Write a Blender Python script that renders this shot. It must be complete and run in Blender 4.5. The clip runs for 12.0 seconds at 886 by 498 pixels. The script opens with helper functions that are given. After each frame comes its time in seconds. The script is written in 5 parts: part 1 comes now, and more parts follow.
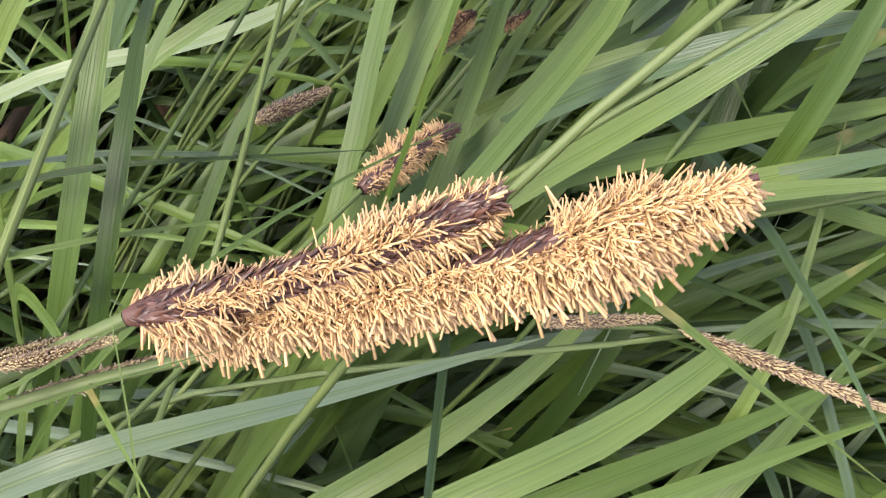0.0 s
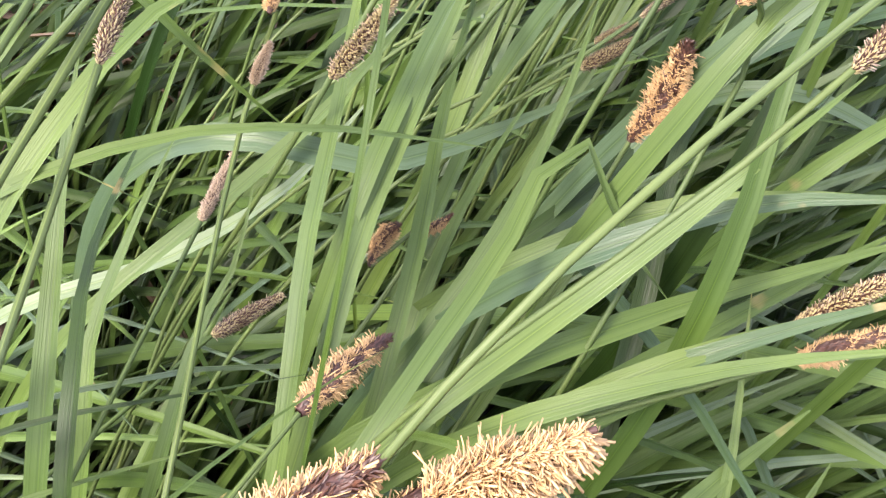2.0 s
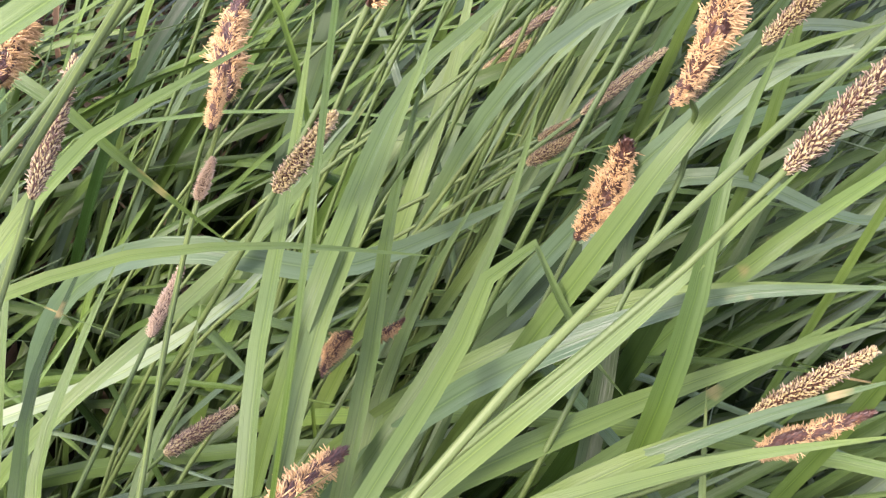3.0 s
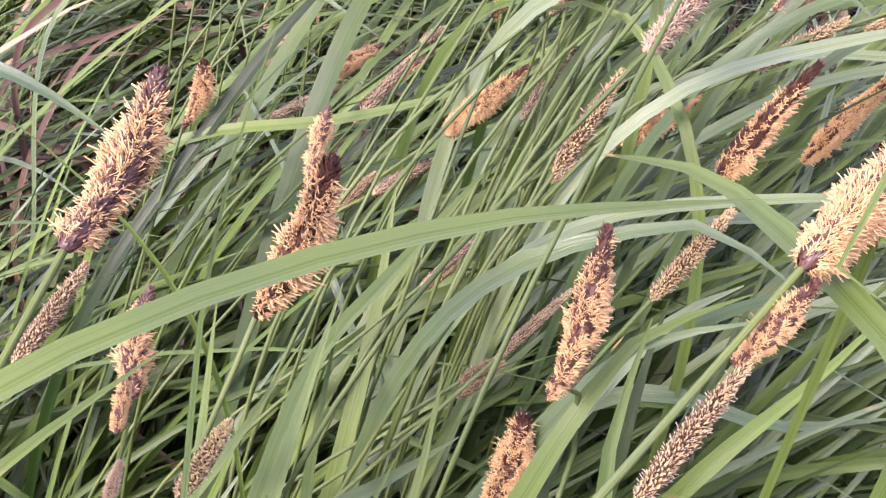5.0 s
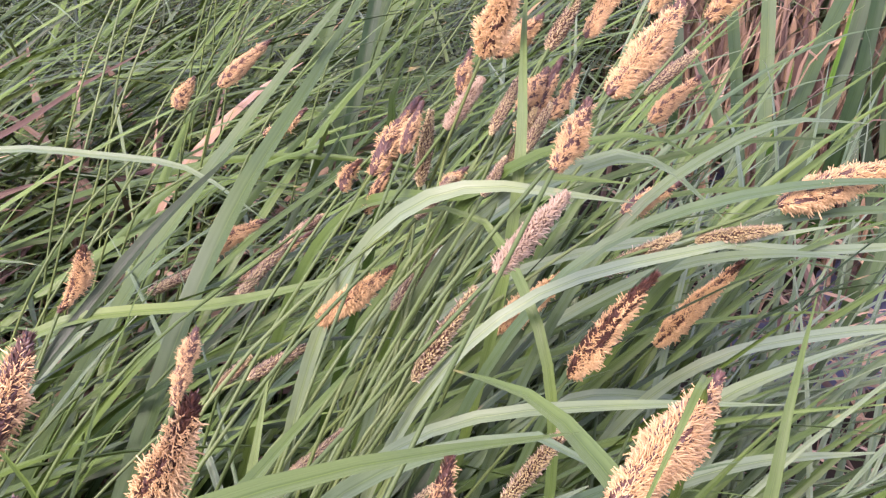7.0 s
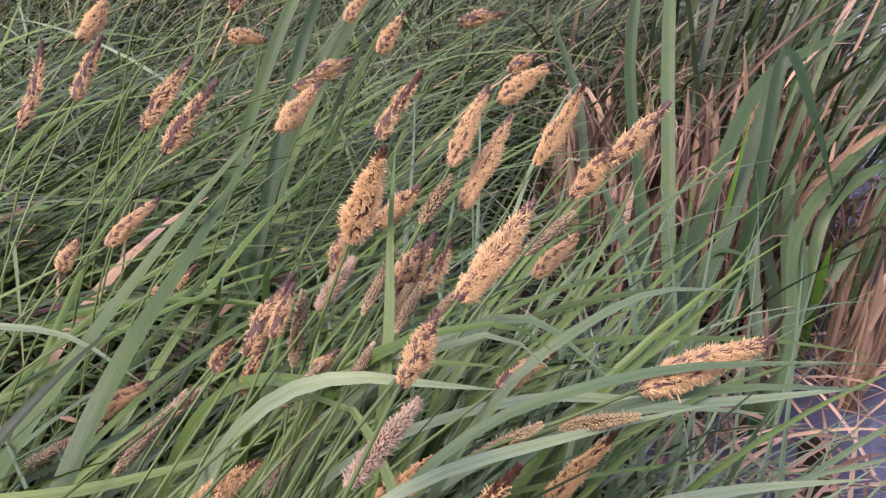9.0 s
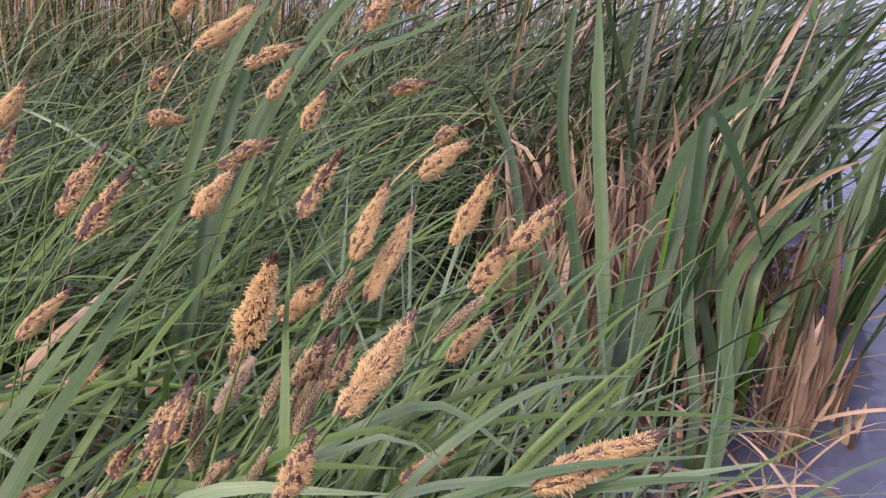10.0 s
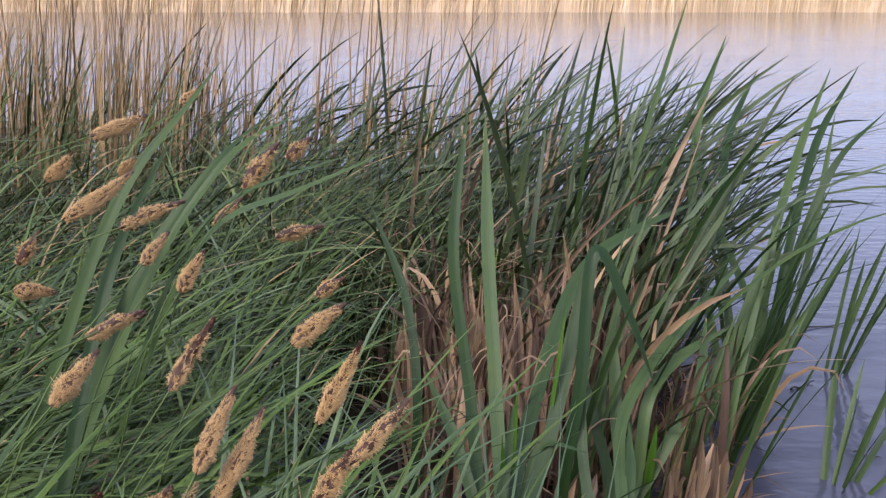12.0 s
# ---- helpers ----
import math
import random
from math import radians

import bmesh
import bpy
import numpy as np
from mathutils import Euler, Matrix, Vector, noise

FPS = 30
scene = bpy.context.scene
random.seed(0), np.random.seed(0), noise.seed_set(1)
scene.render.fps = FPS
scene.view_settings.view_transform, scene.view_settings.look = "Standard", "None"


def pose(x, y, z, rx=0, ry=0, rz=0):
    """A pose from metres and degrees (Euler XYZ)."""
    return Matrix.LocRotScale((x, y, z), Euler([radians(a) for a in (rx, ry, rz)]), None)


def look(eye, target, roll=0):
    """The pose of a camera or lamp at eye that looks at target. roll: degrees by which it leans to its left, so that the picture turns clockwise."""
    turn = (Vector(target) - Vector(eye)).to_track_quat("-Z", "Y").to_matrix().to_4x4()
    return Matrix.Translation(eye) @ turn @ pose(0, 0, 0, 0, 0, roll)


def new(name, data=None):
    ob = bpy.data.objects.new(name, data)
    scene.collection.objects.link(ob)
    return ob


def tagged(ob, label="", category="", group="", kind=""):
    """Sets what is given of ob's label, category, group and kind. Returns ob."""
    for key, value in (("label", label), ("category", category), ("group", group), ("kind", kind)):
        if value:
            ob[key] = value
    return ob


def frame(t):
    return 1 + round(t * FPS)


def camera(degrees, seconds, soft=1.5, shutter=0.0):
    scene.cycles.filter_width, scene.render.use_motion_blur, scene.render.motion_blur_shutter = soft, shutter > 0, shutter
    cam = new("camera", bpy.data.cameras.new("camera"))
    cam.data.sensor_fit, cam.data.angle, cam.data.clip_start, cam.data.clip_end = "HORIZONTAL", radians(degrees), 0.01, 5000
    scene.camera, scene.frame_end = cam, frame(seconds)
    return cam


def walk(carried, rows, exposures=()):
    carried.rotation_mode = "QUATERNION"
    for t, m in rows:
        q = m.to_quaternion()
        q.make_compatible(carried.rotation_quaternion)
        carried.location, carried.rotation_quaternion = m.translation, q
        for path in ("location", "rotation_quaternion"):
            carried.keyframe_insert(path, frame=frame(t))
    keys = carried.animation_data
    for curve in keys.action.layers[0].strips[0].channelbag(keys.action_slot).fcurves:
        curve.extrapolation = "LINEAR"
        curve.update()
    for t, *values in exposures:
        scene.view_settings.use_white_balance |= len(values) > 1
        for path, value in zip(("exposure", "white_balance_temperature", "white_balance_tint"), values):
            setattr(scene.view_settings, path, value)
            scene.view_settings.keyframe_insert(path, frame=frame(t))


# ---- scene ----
cam = camera(47.4, 12.0, soft=1.3)
# seconds, eye x y z, yaw, pitch, roll
ROWS = [
    (0.0, 0.0058, -0.0041, 0.6880, 21.30, -55.31, 7.62),
    (0.5, 0.0058, 0.0009, 0.6899, 22.08, -54.79, 5.33),
    (1.0, 0.0119, 0.0050, 0.6948, 22.86, -52.75, 2.99),
    (1.5, 0.0160, 0.0082, 0.7047, 23.09, -50.61, 1.16),
    (2.0, 0.0221, 0.0124, 0.7166, 23.65, -48.68, -0.39),
    (2.5, 0.0241, 0.0174, 0.7175, 22.42, -46.38, -0.91),
    (3.0, 0.0231, 0.0185, 0.7195, 20.42, -43.89, -0.82),
    (3.2, 0.0241, 0.0175, 0.7215, 19.66, -42.59, -0.88),
    (4.8, 0.0404, 0.0461, 0.7518, 19.24, -36.97, -4.38),
    (5.0, 0.0424, 0.0451, 0.7538, 19.19, -35.97, -4.36),
    (5.5, 0.0415, 0.0462, 0.7608, 18.32, -33.90, -3.32),
    (6.0, 0.0486, 0.0464, 0.7697, 16.77, -32.05, -2.48),
    (6.5, 0.0517, 0.0476, 0.7807, 14.08, -30.58, -1.12),
    (7.0, 0.0548, 0.0427, 0.7867, 11.68, -28.64, -0.07),
    (7.2, 0.0559, 0.0408, 0.7907, 10.96, -27.82, 0.55),
    (8.8, 0.0781, 0.0603, 0.8202, 8.07, -23.69, 0.33),
    (9.0, 0.0801, 0.0624, 0.8231, 7.46, -23.16, 0.54),
    (9.5, 0.0922, 0.0676, 0.8309, 6.14, -21.93, 0.27),
    (10.0, 0.1074, 0.0709, 0.8466, 4.81, -20.42, 0.10),
    (10.5, 0.1236, 0.0753, 0.8644, 3.61, -18.55, -0.17),
    (11.0, 0.1348, 0.0836, 0.8821, 2.27, -17.10, 0.05),
    (11.5, 0.1449, 0.0849, 0.8950, 0.96, -15.72, -0.02),
    (12.0, 0.1470, 0.0820, 0.9020, 0.00, -14.70, -0.00),
]
EXPOSURES = [(0.0, 1.09, 6500, 15), (2.0, 1.55, 6480, 16), (5.0, 1.46, 6350, 38), (7.2, 1.3, 6300, 38), (9.0, 0.78, 6250, 33), (11.0, 0.44, 6300, 20), (12.0, 0.23, 6100, 14)]
walk(cam, [(t, pose(x, y, z, 90 + pitch, 0, yaw) @ pose(0, 0, 0, 0, 0, roll)) for t, x, y, z, yaw, pitch, roll in ROWS], EXPOSURES)

# ---- light: a bright, thinly clouded evening sky and a low, very soft sun ----
SUN_HEIGHT, SUN_TURN = 42.0, 205.0
world = bpy.data.worlds.new("sky")
scene.world = world
world.use_nodes = True
wn = world.node_tree.nodes
sky = wn.new("ShaderNodeTexSky")
sky.sky_type, sky.sun_disc = "NISHITA", False
sky.sun_elevation, sky.sun_rotation = radians(SUN_HEIGHT), radians(SUN_TURN)
sky.air_density, sky.dust_density, sky.ozone_density = 1.0, 4.0, 1.5
# a thin, even veil of cloud over the clear sky
veil = wn.new("ShaderNodeMix")
veil.data_type, veil.blend_type, veil.inputs["Factor"].default_value = "RGBA", "ADD", 1.0
veil.inputs[7].default_value = (8.3, 8.4, 11.2, 1)
world.node_tree.links.new(sky.outputs[0], veil.inputs[6])
world.node_tree.links.new(veil.outputs[2], wn["Background"].inputs[0])
wn["Background"].inputs[1].default_value = 0.08
sun_data = bpy.data.lights.new("sun", "SUN")
sun_data.energy, sun_data.angle, sun_data.color = 2.8, radians(18), (1.0, 0.93, 0.82)
sun = new("sun", sun_data)
a, h = radians(SUN_TURN), radians(SUN_HEIGHT)
sun.matrix_world = look((0, 0, 5), Vector((0, 0, 5)) - Vector((math.sin(a) * math.cos(h), math.cos(a) * math.cos(h), math.sin(h))))

rng = np.random.default_rng(7)


# ---- materials ----
def material(name):
    m = bpy.data.materials.new(name)
    m.use_nodes = True
    return m, m.node_tree.nodes, m.node_tree.links, m.node_tree.nodes["Principled BSDF"]


def blend(nodes, links, kind, fac, a, b):
    n = nodes.new("ShaderNodeMix")
    n.data_type, n.blend_type = "RGBA", kind
    for socket, value in ((n.inputs["Factor"], fac), (n.inputs[6], a), (n.inputs[7], b)):
        if isinstance(value, (int, float)):
            socket.default_value = value
        elif isinstance(value, tuple):
            socket.default_value = (*value, 1)
        else:
            links.new(value, socket)
    return n.outputs[2]


def ramp(nodes, links, source, low, high):
    n = nodes.new("ShaderNodeMapRange")
    links.new(source, n.inputs[0])
    n.inputs[1].default_value, n.inputs[2].default_value = low, high
    return n.outputs[0]


def chance(nodes, links):
    """A random number for each object and each loose piece of a mesh."""
    info, geo, add, frac = (nodes.new(k) for k in ("ShaderNodeObjectInfo", "ShaderNodeNewGeometry", "ShaderNodeMath", "ShaderNodeMath"))
    links.new(info.outputs["Random"], add.inputs[0])
    links.new(geo.outputs["Random Per Island"], add.inputs[1])
    frac.operation = "FRACT"
    links.new(add.outputs[0], frac.inputs[0])
    return frac.outputs[0]


def noise_of(nodes, links, size, detail=3.0, stretch=None):
    co, n = nodes.new("ShaderNodeTexCoord"), nodes.new("ShaderNodeTexNoise")
    n.inputs["Scale"].default_value, n.inputs["Detail"].default_value = size, detail
    if stretch:
        mp = nodes.new("ShaderNodeMapping")
        mp.inputs["Scale"].default_value = stretch
        links.new(co.outputs["UV"], mp.inputs[0])
        links.new(mp.outputs[0], n.inputs["Vector"])
    else:
        links.new(co.outputs["Object"], n.inputs["Vector"])
    return n.outputs["Fac"]


def leaf_material(name, dark, light, dry, rough=0.45, dry_share=0.06, glow=0.35, veins=18.0):
    """A blade: parallel veins across its width, blotches along it, a dry tip, some light shining through."""
    m, nodes, links, bsdf = material(name)
    pick = chance(nodes, links)
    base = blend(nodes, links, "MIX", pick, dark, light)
    blotch = ramp(nodes, links, noise_of(nodes, links, 22.0), 0.35, 0.7)
    base = blend(nodes, links, "MIX", blotch, base, blend(nodes, links, "MULTIPLY", 1.0, base, (1.25, 1.18, 0.9)))
    grain = noise_of(nodes, links, 1.0, 2.0, (veins, 3.0, 1.0))
    stripe = ramp(nodes, links, grain, 0.35, 0.68)
    base = blend(nodes, links, "MIX", stripe, blend(nodes, links, "MULTIPLY", 1.0, base, (0.84, 0.87, 0.80)), base)
    co, sep = nodes.new("ShaderNodeTexCoord"), nodes.new("ShaderNodeSeparateXYZ")
    links.new(co.outputs["UV"], sep.inputs[0])
    # a pale midrib between two darker grooves
    side, off = nodes.new("ShaderNodeMath"), nodes.new("ShaderNodeMath")
    side.operation, off.operation = "FRACT", "PINGPONG"
    links.new(sep.outputs[0], side.inputs[0])
    links.new(side.outputs[0], off.inputs[0])
    off.inputs[1].default_value = 0.5
    base = blend(nodes, links, "MIX", ramp(nodes, links, off.outputs[0], 0.36, 0.47), base, blend(nodes, links, "MULTIPLY", 1.0, base, (0.70, 0.76, 0.62)))
    base = blend(nodes, links, "MIX", ramp(nodes, links, off.outputs[0], 0.465, 0.49), base, blend(nodes, links, "MULTIPLY", 1.0, base, (1.7, 1.55, 1.5)))
    add = nodes.new("ShaderNodeMath")
    links.new(sep.outputs[1], add.inputs[0])
    links.new(noise_of(nodes, links, 45.0), add.inputs[1])
    tip = ramp(nodes, links, add.outputs[0], 1.62, 1.74)
    base = blend(nodes, links, "MIX", tip, base, dry)
    frac, mul = nodes.new("ShaderNodeMath"), nodes.new("ShaderNodeMath")
    mul.operation, mul.inputs[1].default_value = "MULTIPLY", 7.31
    frac.operation = "FRACT"
    links.new(pick, mul.inputs[0])
    links.new(mul.outputs[0], frac.inputs[0])
    old = ramp(nodes, links, frac.outputs[0], 1 - dry_share, 1 - dry_share + 0.01)
    base = blend(nodes, links, "MIX", old, base, dry)
    links.new(base, bsdf.inputs["Base Color"])
    bsdf.inputs["Roughness"].default_value, bsdf.inputs["Specular IOR Level"].default_value = rough, 0.26
    bump = nodes.new("ShaderNodeBump")
    bump.inputs["Strength"].default_value, bump.inputs["Distance"].default_value = 0.4, 0.0006
    links.new(grain, bump.inputs["Height"])
    links.new(bump.outputs[0], bsdf.inputs["Normal"])
    through_light, mix = nodes.new("ShaderNodeBsdfTranslucent"), nodes.new("ShaderNodeMixShader")
    links.new(blend(nodes, links, "MULTIPLY", 1.0, base, (1.3, 1.35, 0.6)), through_light.inputs[0])
    mix.inputs[0].default_value = glow
    links.new(bsdf.outputs[0], mix.inputs[1])
    links.new(through_light.outputs[0], mix.inputs[2])
    links.new(mix.outputs[0], nodes["Material Output"].inputs[0])
    return m


def plain_material(name, a, b, rough=0.6, size=300.0, vary=0.5, relief=0.0):
    m, nodes, links, bsdf = material(name)
    base = blend(nodes, links, "MIX", chance(nodes, links), a, b)
    n = noise_of(nodes, links, size)
    base = blend(nodes, links, "MIX", ramp(nodes, links, n, 0.35, 0.7), blend(nodes, links, "MULTIPLY", vary, base, (0.55, 0.5, 0.5)), base)
    links.new(base, bsdf.inputs["Base Color"])
    bsdf.inputs["Roughness"].default_value = rough
    if relief:
        bump = nodes.new("ShaderNodeBump")
        bump.inputs["Distance"].default_value = relief
        links.new(n, bump.inputs["Height"])
        links.new(bump.outputs[0], bsdf.inputs["Normal"])
    return m


# near-black dark end: shade of the gaps put into random leaves' colour
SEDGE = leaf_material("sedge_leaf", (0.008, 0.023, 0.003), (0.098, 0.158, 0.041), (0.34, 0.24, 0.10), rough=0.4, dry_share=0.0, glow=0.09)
# lit copy of the sedge leaf: light on the blade put into its colour
SEDGE_LIT = leaf_material("lit_sedge_leaf", (0.052, 0.092, 0.022), (0.104, 0.154, 0.050), (0.34, 0.24, 0.10), rough=0.4, dry_share=0.0, glow=0.16)
# bluish green with the sky's whitish sheen painted into the colour
SEDGE_SHEEN = leaf_material("bluish_sheen_sedge_leaf", (0.056, 0.098, 0.050), (0.160, 0.212, 0.138), (0.36, 0.26, 0.12), rough=0.3, dry_share=0.0, glow=0.18)
# FINE and CATTAIL also carry gap shade in their almost black dark end
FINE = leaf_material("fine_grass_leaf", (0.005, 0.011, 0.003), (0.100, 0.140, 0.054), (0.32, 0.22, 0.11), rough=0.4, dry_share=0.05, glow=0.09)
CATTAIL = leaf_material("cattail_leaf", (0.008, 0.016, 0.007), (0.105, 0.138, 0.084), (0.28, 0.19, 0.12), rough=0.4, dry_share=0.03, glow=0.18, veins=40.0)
CATTAIL_YOUNG = leaf_material("young_cattail_leaf", (0.050, 0.125, 0.018), (0.085, 0.175, 0.030), (0.3, 0.24, 0.1), rough=0.42, dry_share=0.0, glow=0.3, veins=40.0)
CATTAIL_MID = leaf_material("green_cattail_leaf", (0.018, 0.042, 0.014), (0.070, 0.112, 0.046), (0.30, 0.2, 0.1), rough=0.45, dry_share=0.0, glow=0.18, veins=40.0)
DEAD = leaf_material("dead_leaf", (0.085, 0.055, 0.042), (0.37, 0.25, 0.195), (0.075, 0.046, 0.034), rough=0.75, dry_share=0.25, glow=0.04)
REED = leaf_material("dry_reed", (0.20, 0.125, 0.080), (0.46, 0.315, 0.205), (0.15, 0.1, 0.05), rough=0.7, dry_share=0.1, glow=0.03)
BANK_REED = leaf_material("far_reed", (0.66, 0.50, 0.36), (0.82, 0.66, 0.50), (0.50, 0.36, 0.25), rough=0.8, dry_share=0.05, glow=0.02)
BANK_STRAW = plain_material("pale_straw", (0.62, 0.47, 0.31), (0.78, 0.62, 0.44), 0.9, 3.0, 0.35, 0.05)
CULM = leaf_material("green_culm", (0.070, 0.108, 0.036), (0.115, 0.155, 0.062), (0.2, 0.14, 0.07), dry_share=0.0, glow=0.1)
ANTHER = plain_material("cream_anther", (0.46, 0.285, 0.118), (0.69, 0.475, 0.225), 0.6, 400.0, 0.35)
SCALE = plain_material("purple_brown_scale", (0.034, 0.014, 0.009), (0.110, 0.046, 0.026), 0.45, 500.0, 0.6)
AXIS = plain_material("spike_axis", (0.060, 0.028, 0.021), (0.11, 0.05, 0.035), 0.7, 400.0)
UTRICLE = plain_material("olive_utricle", (0.33, 0.272, 0.115), (0.55, 0.465, 0.23), 0.55, 500.0)
PALE_UTRICLE = plain_material("pale_utricle", (0.25, 0.18, 0.10), (0.40, 0.30, 0.185), 0.6, 500.0)
TWIG = plain_material("wet_twig", (0.020, 0.014, 0.012), (0.040, 0.028, 0.022), 0.5, 200.0)
STIGMA = plain_material("pale_stigma", (0.30, 0.225, 0.145), (0.47, 0.37, 0.255), 0.6, 400.0)


def ground_material():
    m, nodes, links, bsdf = material("wet_mud_and_litter")
    n = noise_of(nodes, links, 9.0, 8.0)
    base = blend(nodes, links, "MIX", ramp(nodes, links, n, 0.3, 0.7), (0.007, 0.006, 0.004), (0.030, 0.022, 0.014))
    links.new(base, bsdf.inputs["Base Color"])
    bsdf.inputs["Roughness"].default_value, bsdf.inputs["Specular IOR Level"].default_value = 0.85, 0.1
    bump = nodes.new("ShaderNodeBump")
    bump.inputs["Distance"].default_value = 0.02
    links.new(n, bump.inputs["Height"])
    links.new(bump.outputs[0], bsdf.inputs["Normal"])
    return m


def water_material():
    m, nodes, links, bsdf = material("pond_water")
    bsdf.inputs["Base Color"].default_value = (0.066, 0.070, 0.100, 1)
    bsdf.inputs["Roughness"].default_value, bsdf.inputs["IOR"].default_value = 0.08, 1.33
    co, mp = nodes.new("ShaderNodeTexCoord"), nodes.new("ShaderNodeMapping")
    mp.inputs["Scale"].default_value = (1.0, 2.2, 1.0)
    links.new(co.outputs["Object"], mp.inputs[0])
    small, broad = nodes.new("ShaderNodeTexNoise"), nodes.new("ShaderNodeTexNoise")
    small.inputs["Scale"].default_value, broad.inputs["Scale"].default_value = 9.0, 0.7
    for n in (small, broad):
        links.new(mp.outputs[0], n.inputs["Vector"])
    mul = nodes.new("ShaderNodeMath")
    mul.operation = "MULTIPLY"
    links.new(small.outputs["Fac"], mul.inputs[0])
    links.new(ramp(nodes, links, broad.outputs["Fac"], 0.1, 0.75), mul.inputs[1])
    bump = nodes.new("ShaderNodeBump")
    bump.inputs["Strength"].default_value, bump.inputs["Distance"].default_value = 0.35, 0.018
    links.new(mul.outputs[0], bump.inputs["Height"])
    links.new(bump.outputs[0], bsdf.inputs["Normal"])
    return m


MUD, WATER = ground_material(), water_material()


# ---- mesh tools ----
def mesh_of(name, verts, faces, mat, uv=None, smooth=True):
    me = bpy.data.meshes.new(name)
    me.from_pydata(np.asarray(verts).tolist(), [], faces if isinstance(faces, list) else faces.tolist())
    me.materials.append(mat)
    if uv is not None:
        layer = me.uv_layers.new(name="UVMap")
        index = np.empty(len(me.loops), np.int32)
        me.loops.foreach_get("vertex_index", index)
        layer.data.foreach_set("uv", np.asarray(uv, np.float32)[index].ravel())
    if smooth:
        me.polygons.foreach_set("use_smooth", np.ones(len(me.polygons), bool))
    me.update()
    return me


def ribbons(curves, widths, sides, fold=0.28, cross=5):
    """Many blades at once. curves (n, s, 3), widths (n, s), sides (n, s, 3): the way across each blade. A V-shaped keel gives depth."""
    n, s, _ = curves.shape
    tangent = np.gradient(curves, axis=1)
    tangent /= np.linalg.norm(tangent, axis=2, keepdims=True) + 1e-9
    sides = sides - (sides * tangent).sum(2, keepdims=True) * tangent
    sides /= np.linalg.norm(sides, axis=2, keepdims=True) + 1e-9
    up = np.cross(sides, tangent)
    u = np.linspace(-1, 1, cross)
    lift = np.abs(u) * fold if cross > 3 else np.abs(u) * fold
    if cross == 5:
        lift = np.array([0.8, 0.55, 0.0, 0.55, 0.8]) * fold * 1.5
    half = widths[:, :, None, None] / 2
    verts = curves[:, :, None, :] + half * (u[None, None, :, None] * sides[:, :, None, :] + lift[None, None, :, None] * up[:, :, None, :])
    uv = np.empty((n, s, cross, 2))
    uv[..., 0], uv[..., 1] = u * 0.5 + 0.5, np.linspace(0, 1, s)[None, :, None]
    uv[..., 0] += (np.arange(n) % 97)[:, None, None] * 3.0
    i = np.arange(n * s * cross).reshape(n, s, cross)
    faces = np.stack([i[:, :-1, :-1], i[:, :-1, 1:], i[:, 1:, 1:], i[:, 1:, :-1]], -1).reshape(-1, 4)
    return verts.reshape(-1, 3), faces, uv.reshape(-1, 2)


def taper(s, full=0.25, tip=0.35, base=0.75):
    """How wide a blade is along its length, 1 at its widest."""
    w = np.minimum(1.0, base + (1 - base) * s / full)
    return w * np.clip((1 - s) / tip, 0.02, 1.0) ** 0.75


def spline(points, s):
    """A smooth curve through a few control points, s from 0 to 1."""
    p = np.asarray(points, float)
    d = np.concatenate([[0], np.cumsum(np.linalg.norm(np.diff(p, axis=0), axis=1))])
    d /= d[-1]
    m = np.gradient(p, d, axis=0) if len(p) > 2 else np.repeat((p[1] - p[0])[None], 2, 0)
    k = np.clip(np.searchsorted(d, s, side="right") - 1, 0, len(p) - 2)
    h = (d[k + 1] - d[k])[:, None]
    x = ((s - d[k]) / h[:, 0])[:, None]
    return (2 * x**3 - 3 * x**2 + 1) * p[k] + (x**3 - 2 * x**2 + x) * h * m[k] + (-2 * x**3 + 3 * x**2) * p[k + 1] + (x**3 - x**2) * h * m[k + 1]


def tube(curve, radii, sides=6):
    """A round rod along a curve."""
    c = np.asarray(curve)
    t = np.gradient(c, axis=0)
    t /= np.linalg.norm(t, axis=1, keepdims=True) + 1e-9
    ref = np.array([0.31, 0.52, 0.1]) if abs(t[:, 2]).mean() > 0.5 else np.array([0.1, 0.1, 1.0])
    a = np.cross(t, ref)
    a /= np.linalg.norm(a, axis=1, keepdims=True)
    b = np.cross(t, a)
    ang = np.arange(sides) * 2 * np.pi / sides
    ring = a[:, None, :] * np.cos(ang)[None, :, None] + b[:, None, :] * np.sin(ang)[None, :, None]
    verts = (c[:, None, :] + ring * np.asarray(radii)[:, None, None]).reshape(-1, 3)
    i = np.arange(len(c) * sides).reshape(len(c), sides)
    j = np.roll(i, -1, axis=1)
    faces = np.stack([i[:-1], j[:-1], j[1:], i[1:]], -1).reshape(-1, 4)
    uv = np.stack([np.tile(ang / 6.28, len(c)), np.repeat(np.linspace(0, 0.7, len(c)), sides)], 1)
    return verts, faces, uv


def thing(name, place, label, category, group="", kind=""):
    ob = new(name)
    ob.empty_display_size = 0.02
    ob.location = place
    return tagged(ob, label, category, group, kind)


def part(name, me, parent, label="", basis=None):
    """A mesh under a thing, its shape in world metres, or moved by basis."""
    ob = new(name, me)
    ob.parent = parent
    ob.matrix_parent_inverse = Matrix.Translation(-Vector(parent.location))
    if basis is not None:
        ob.matrix_basis = basis
    return tagged(ob, label) if label else ob


def piece(name, me, parent, label=""):
    """A mesh under a part, in that part's own space."""
    ob = new(name, me)
    ob.parent = parent
    return tagged(ob, label) if label else ob


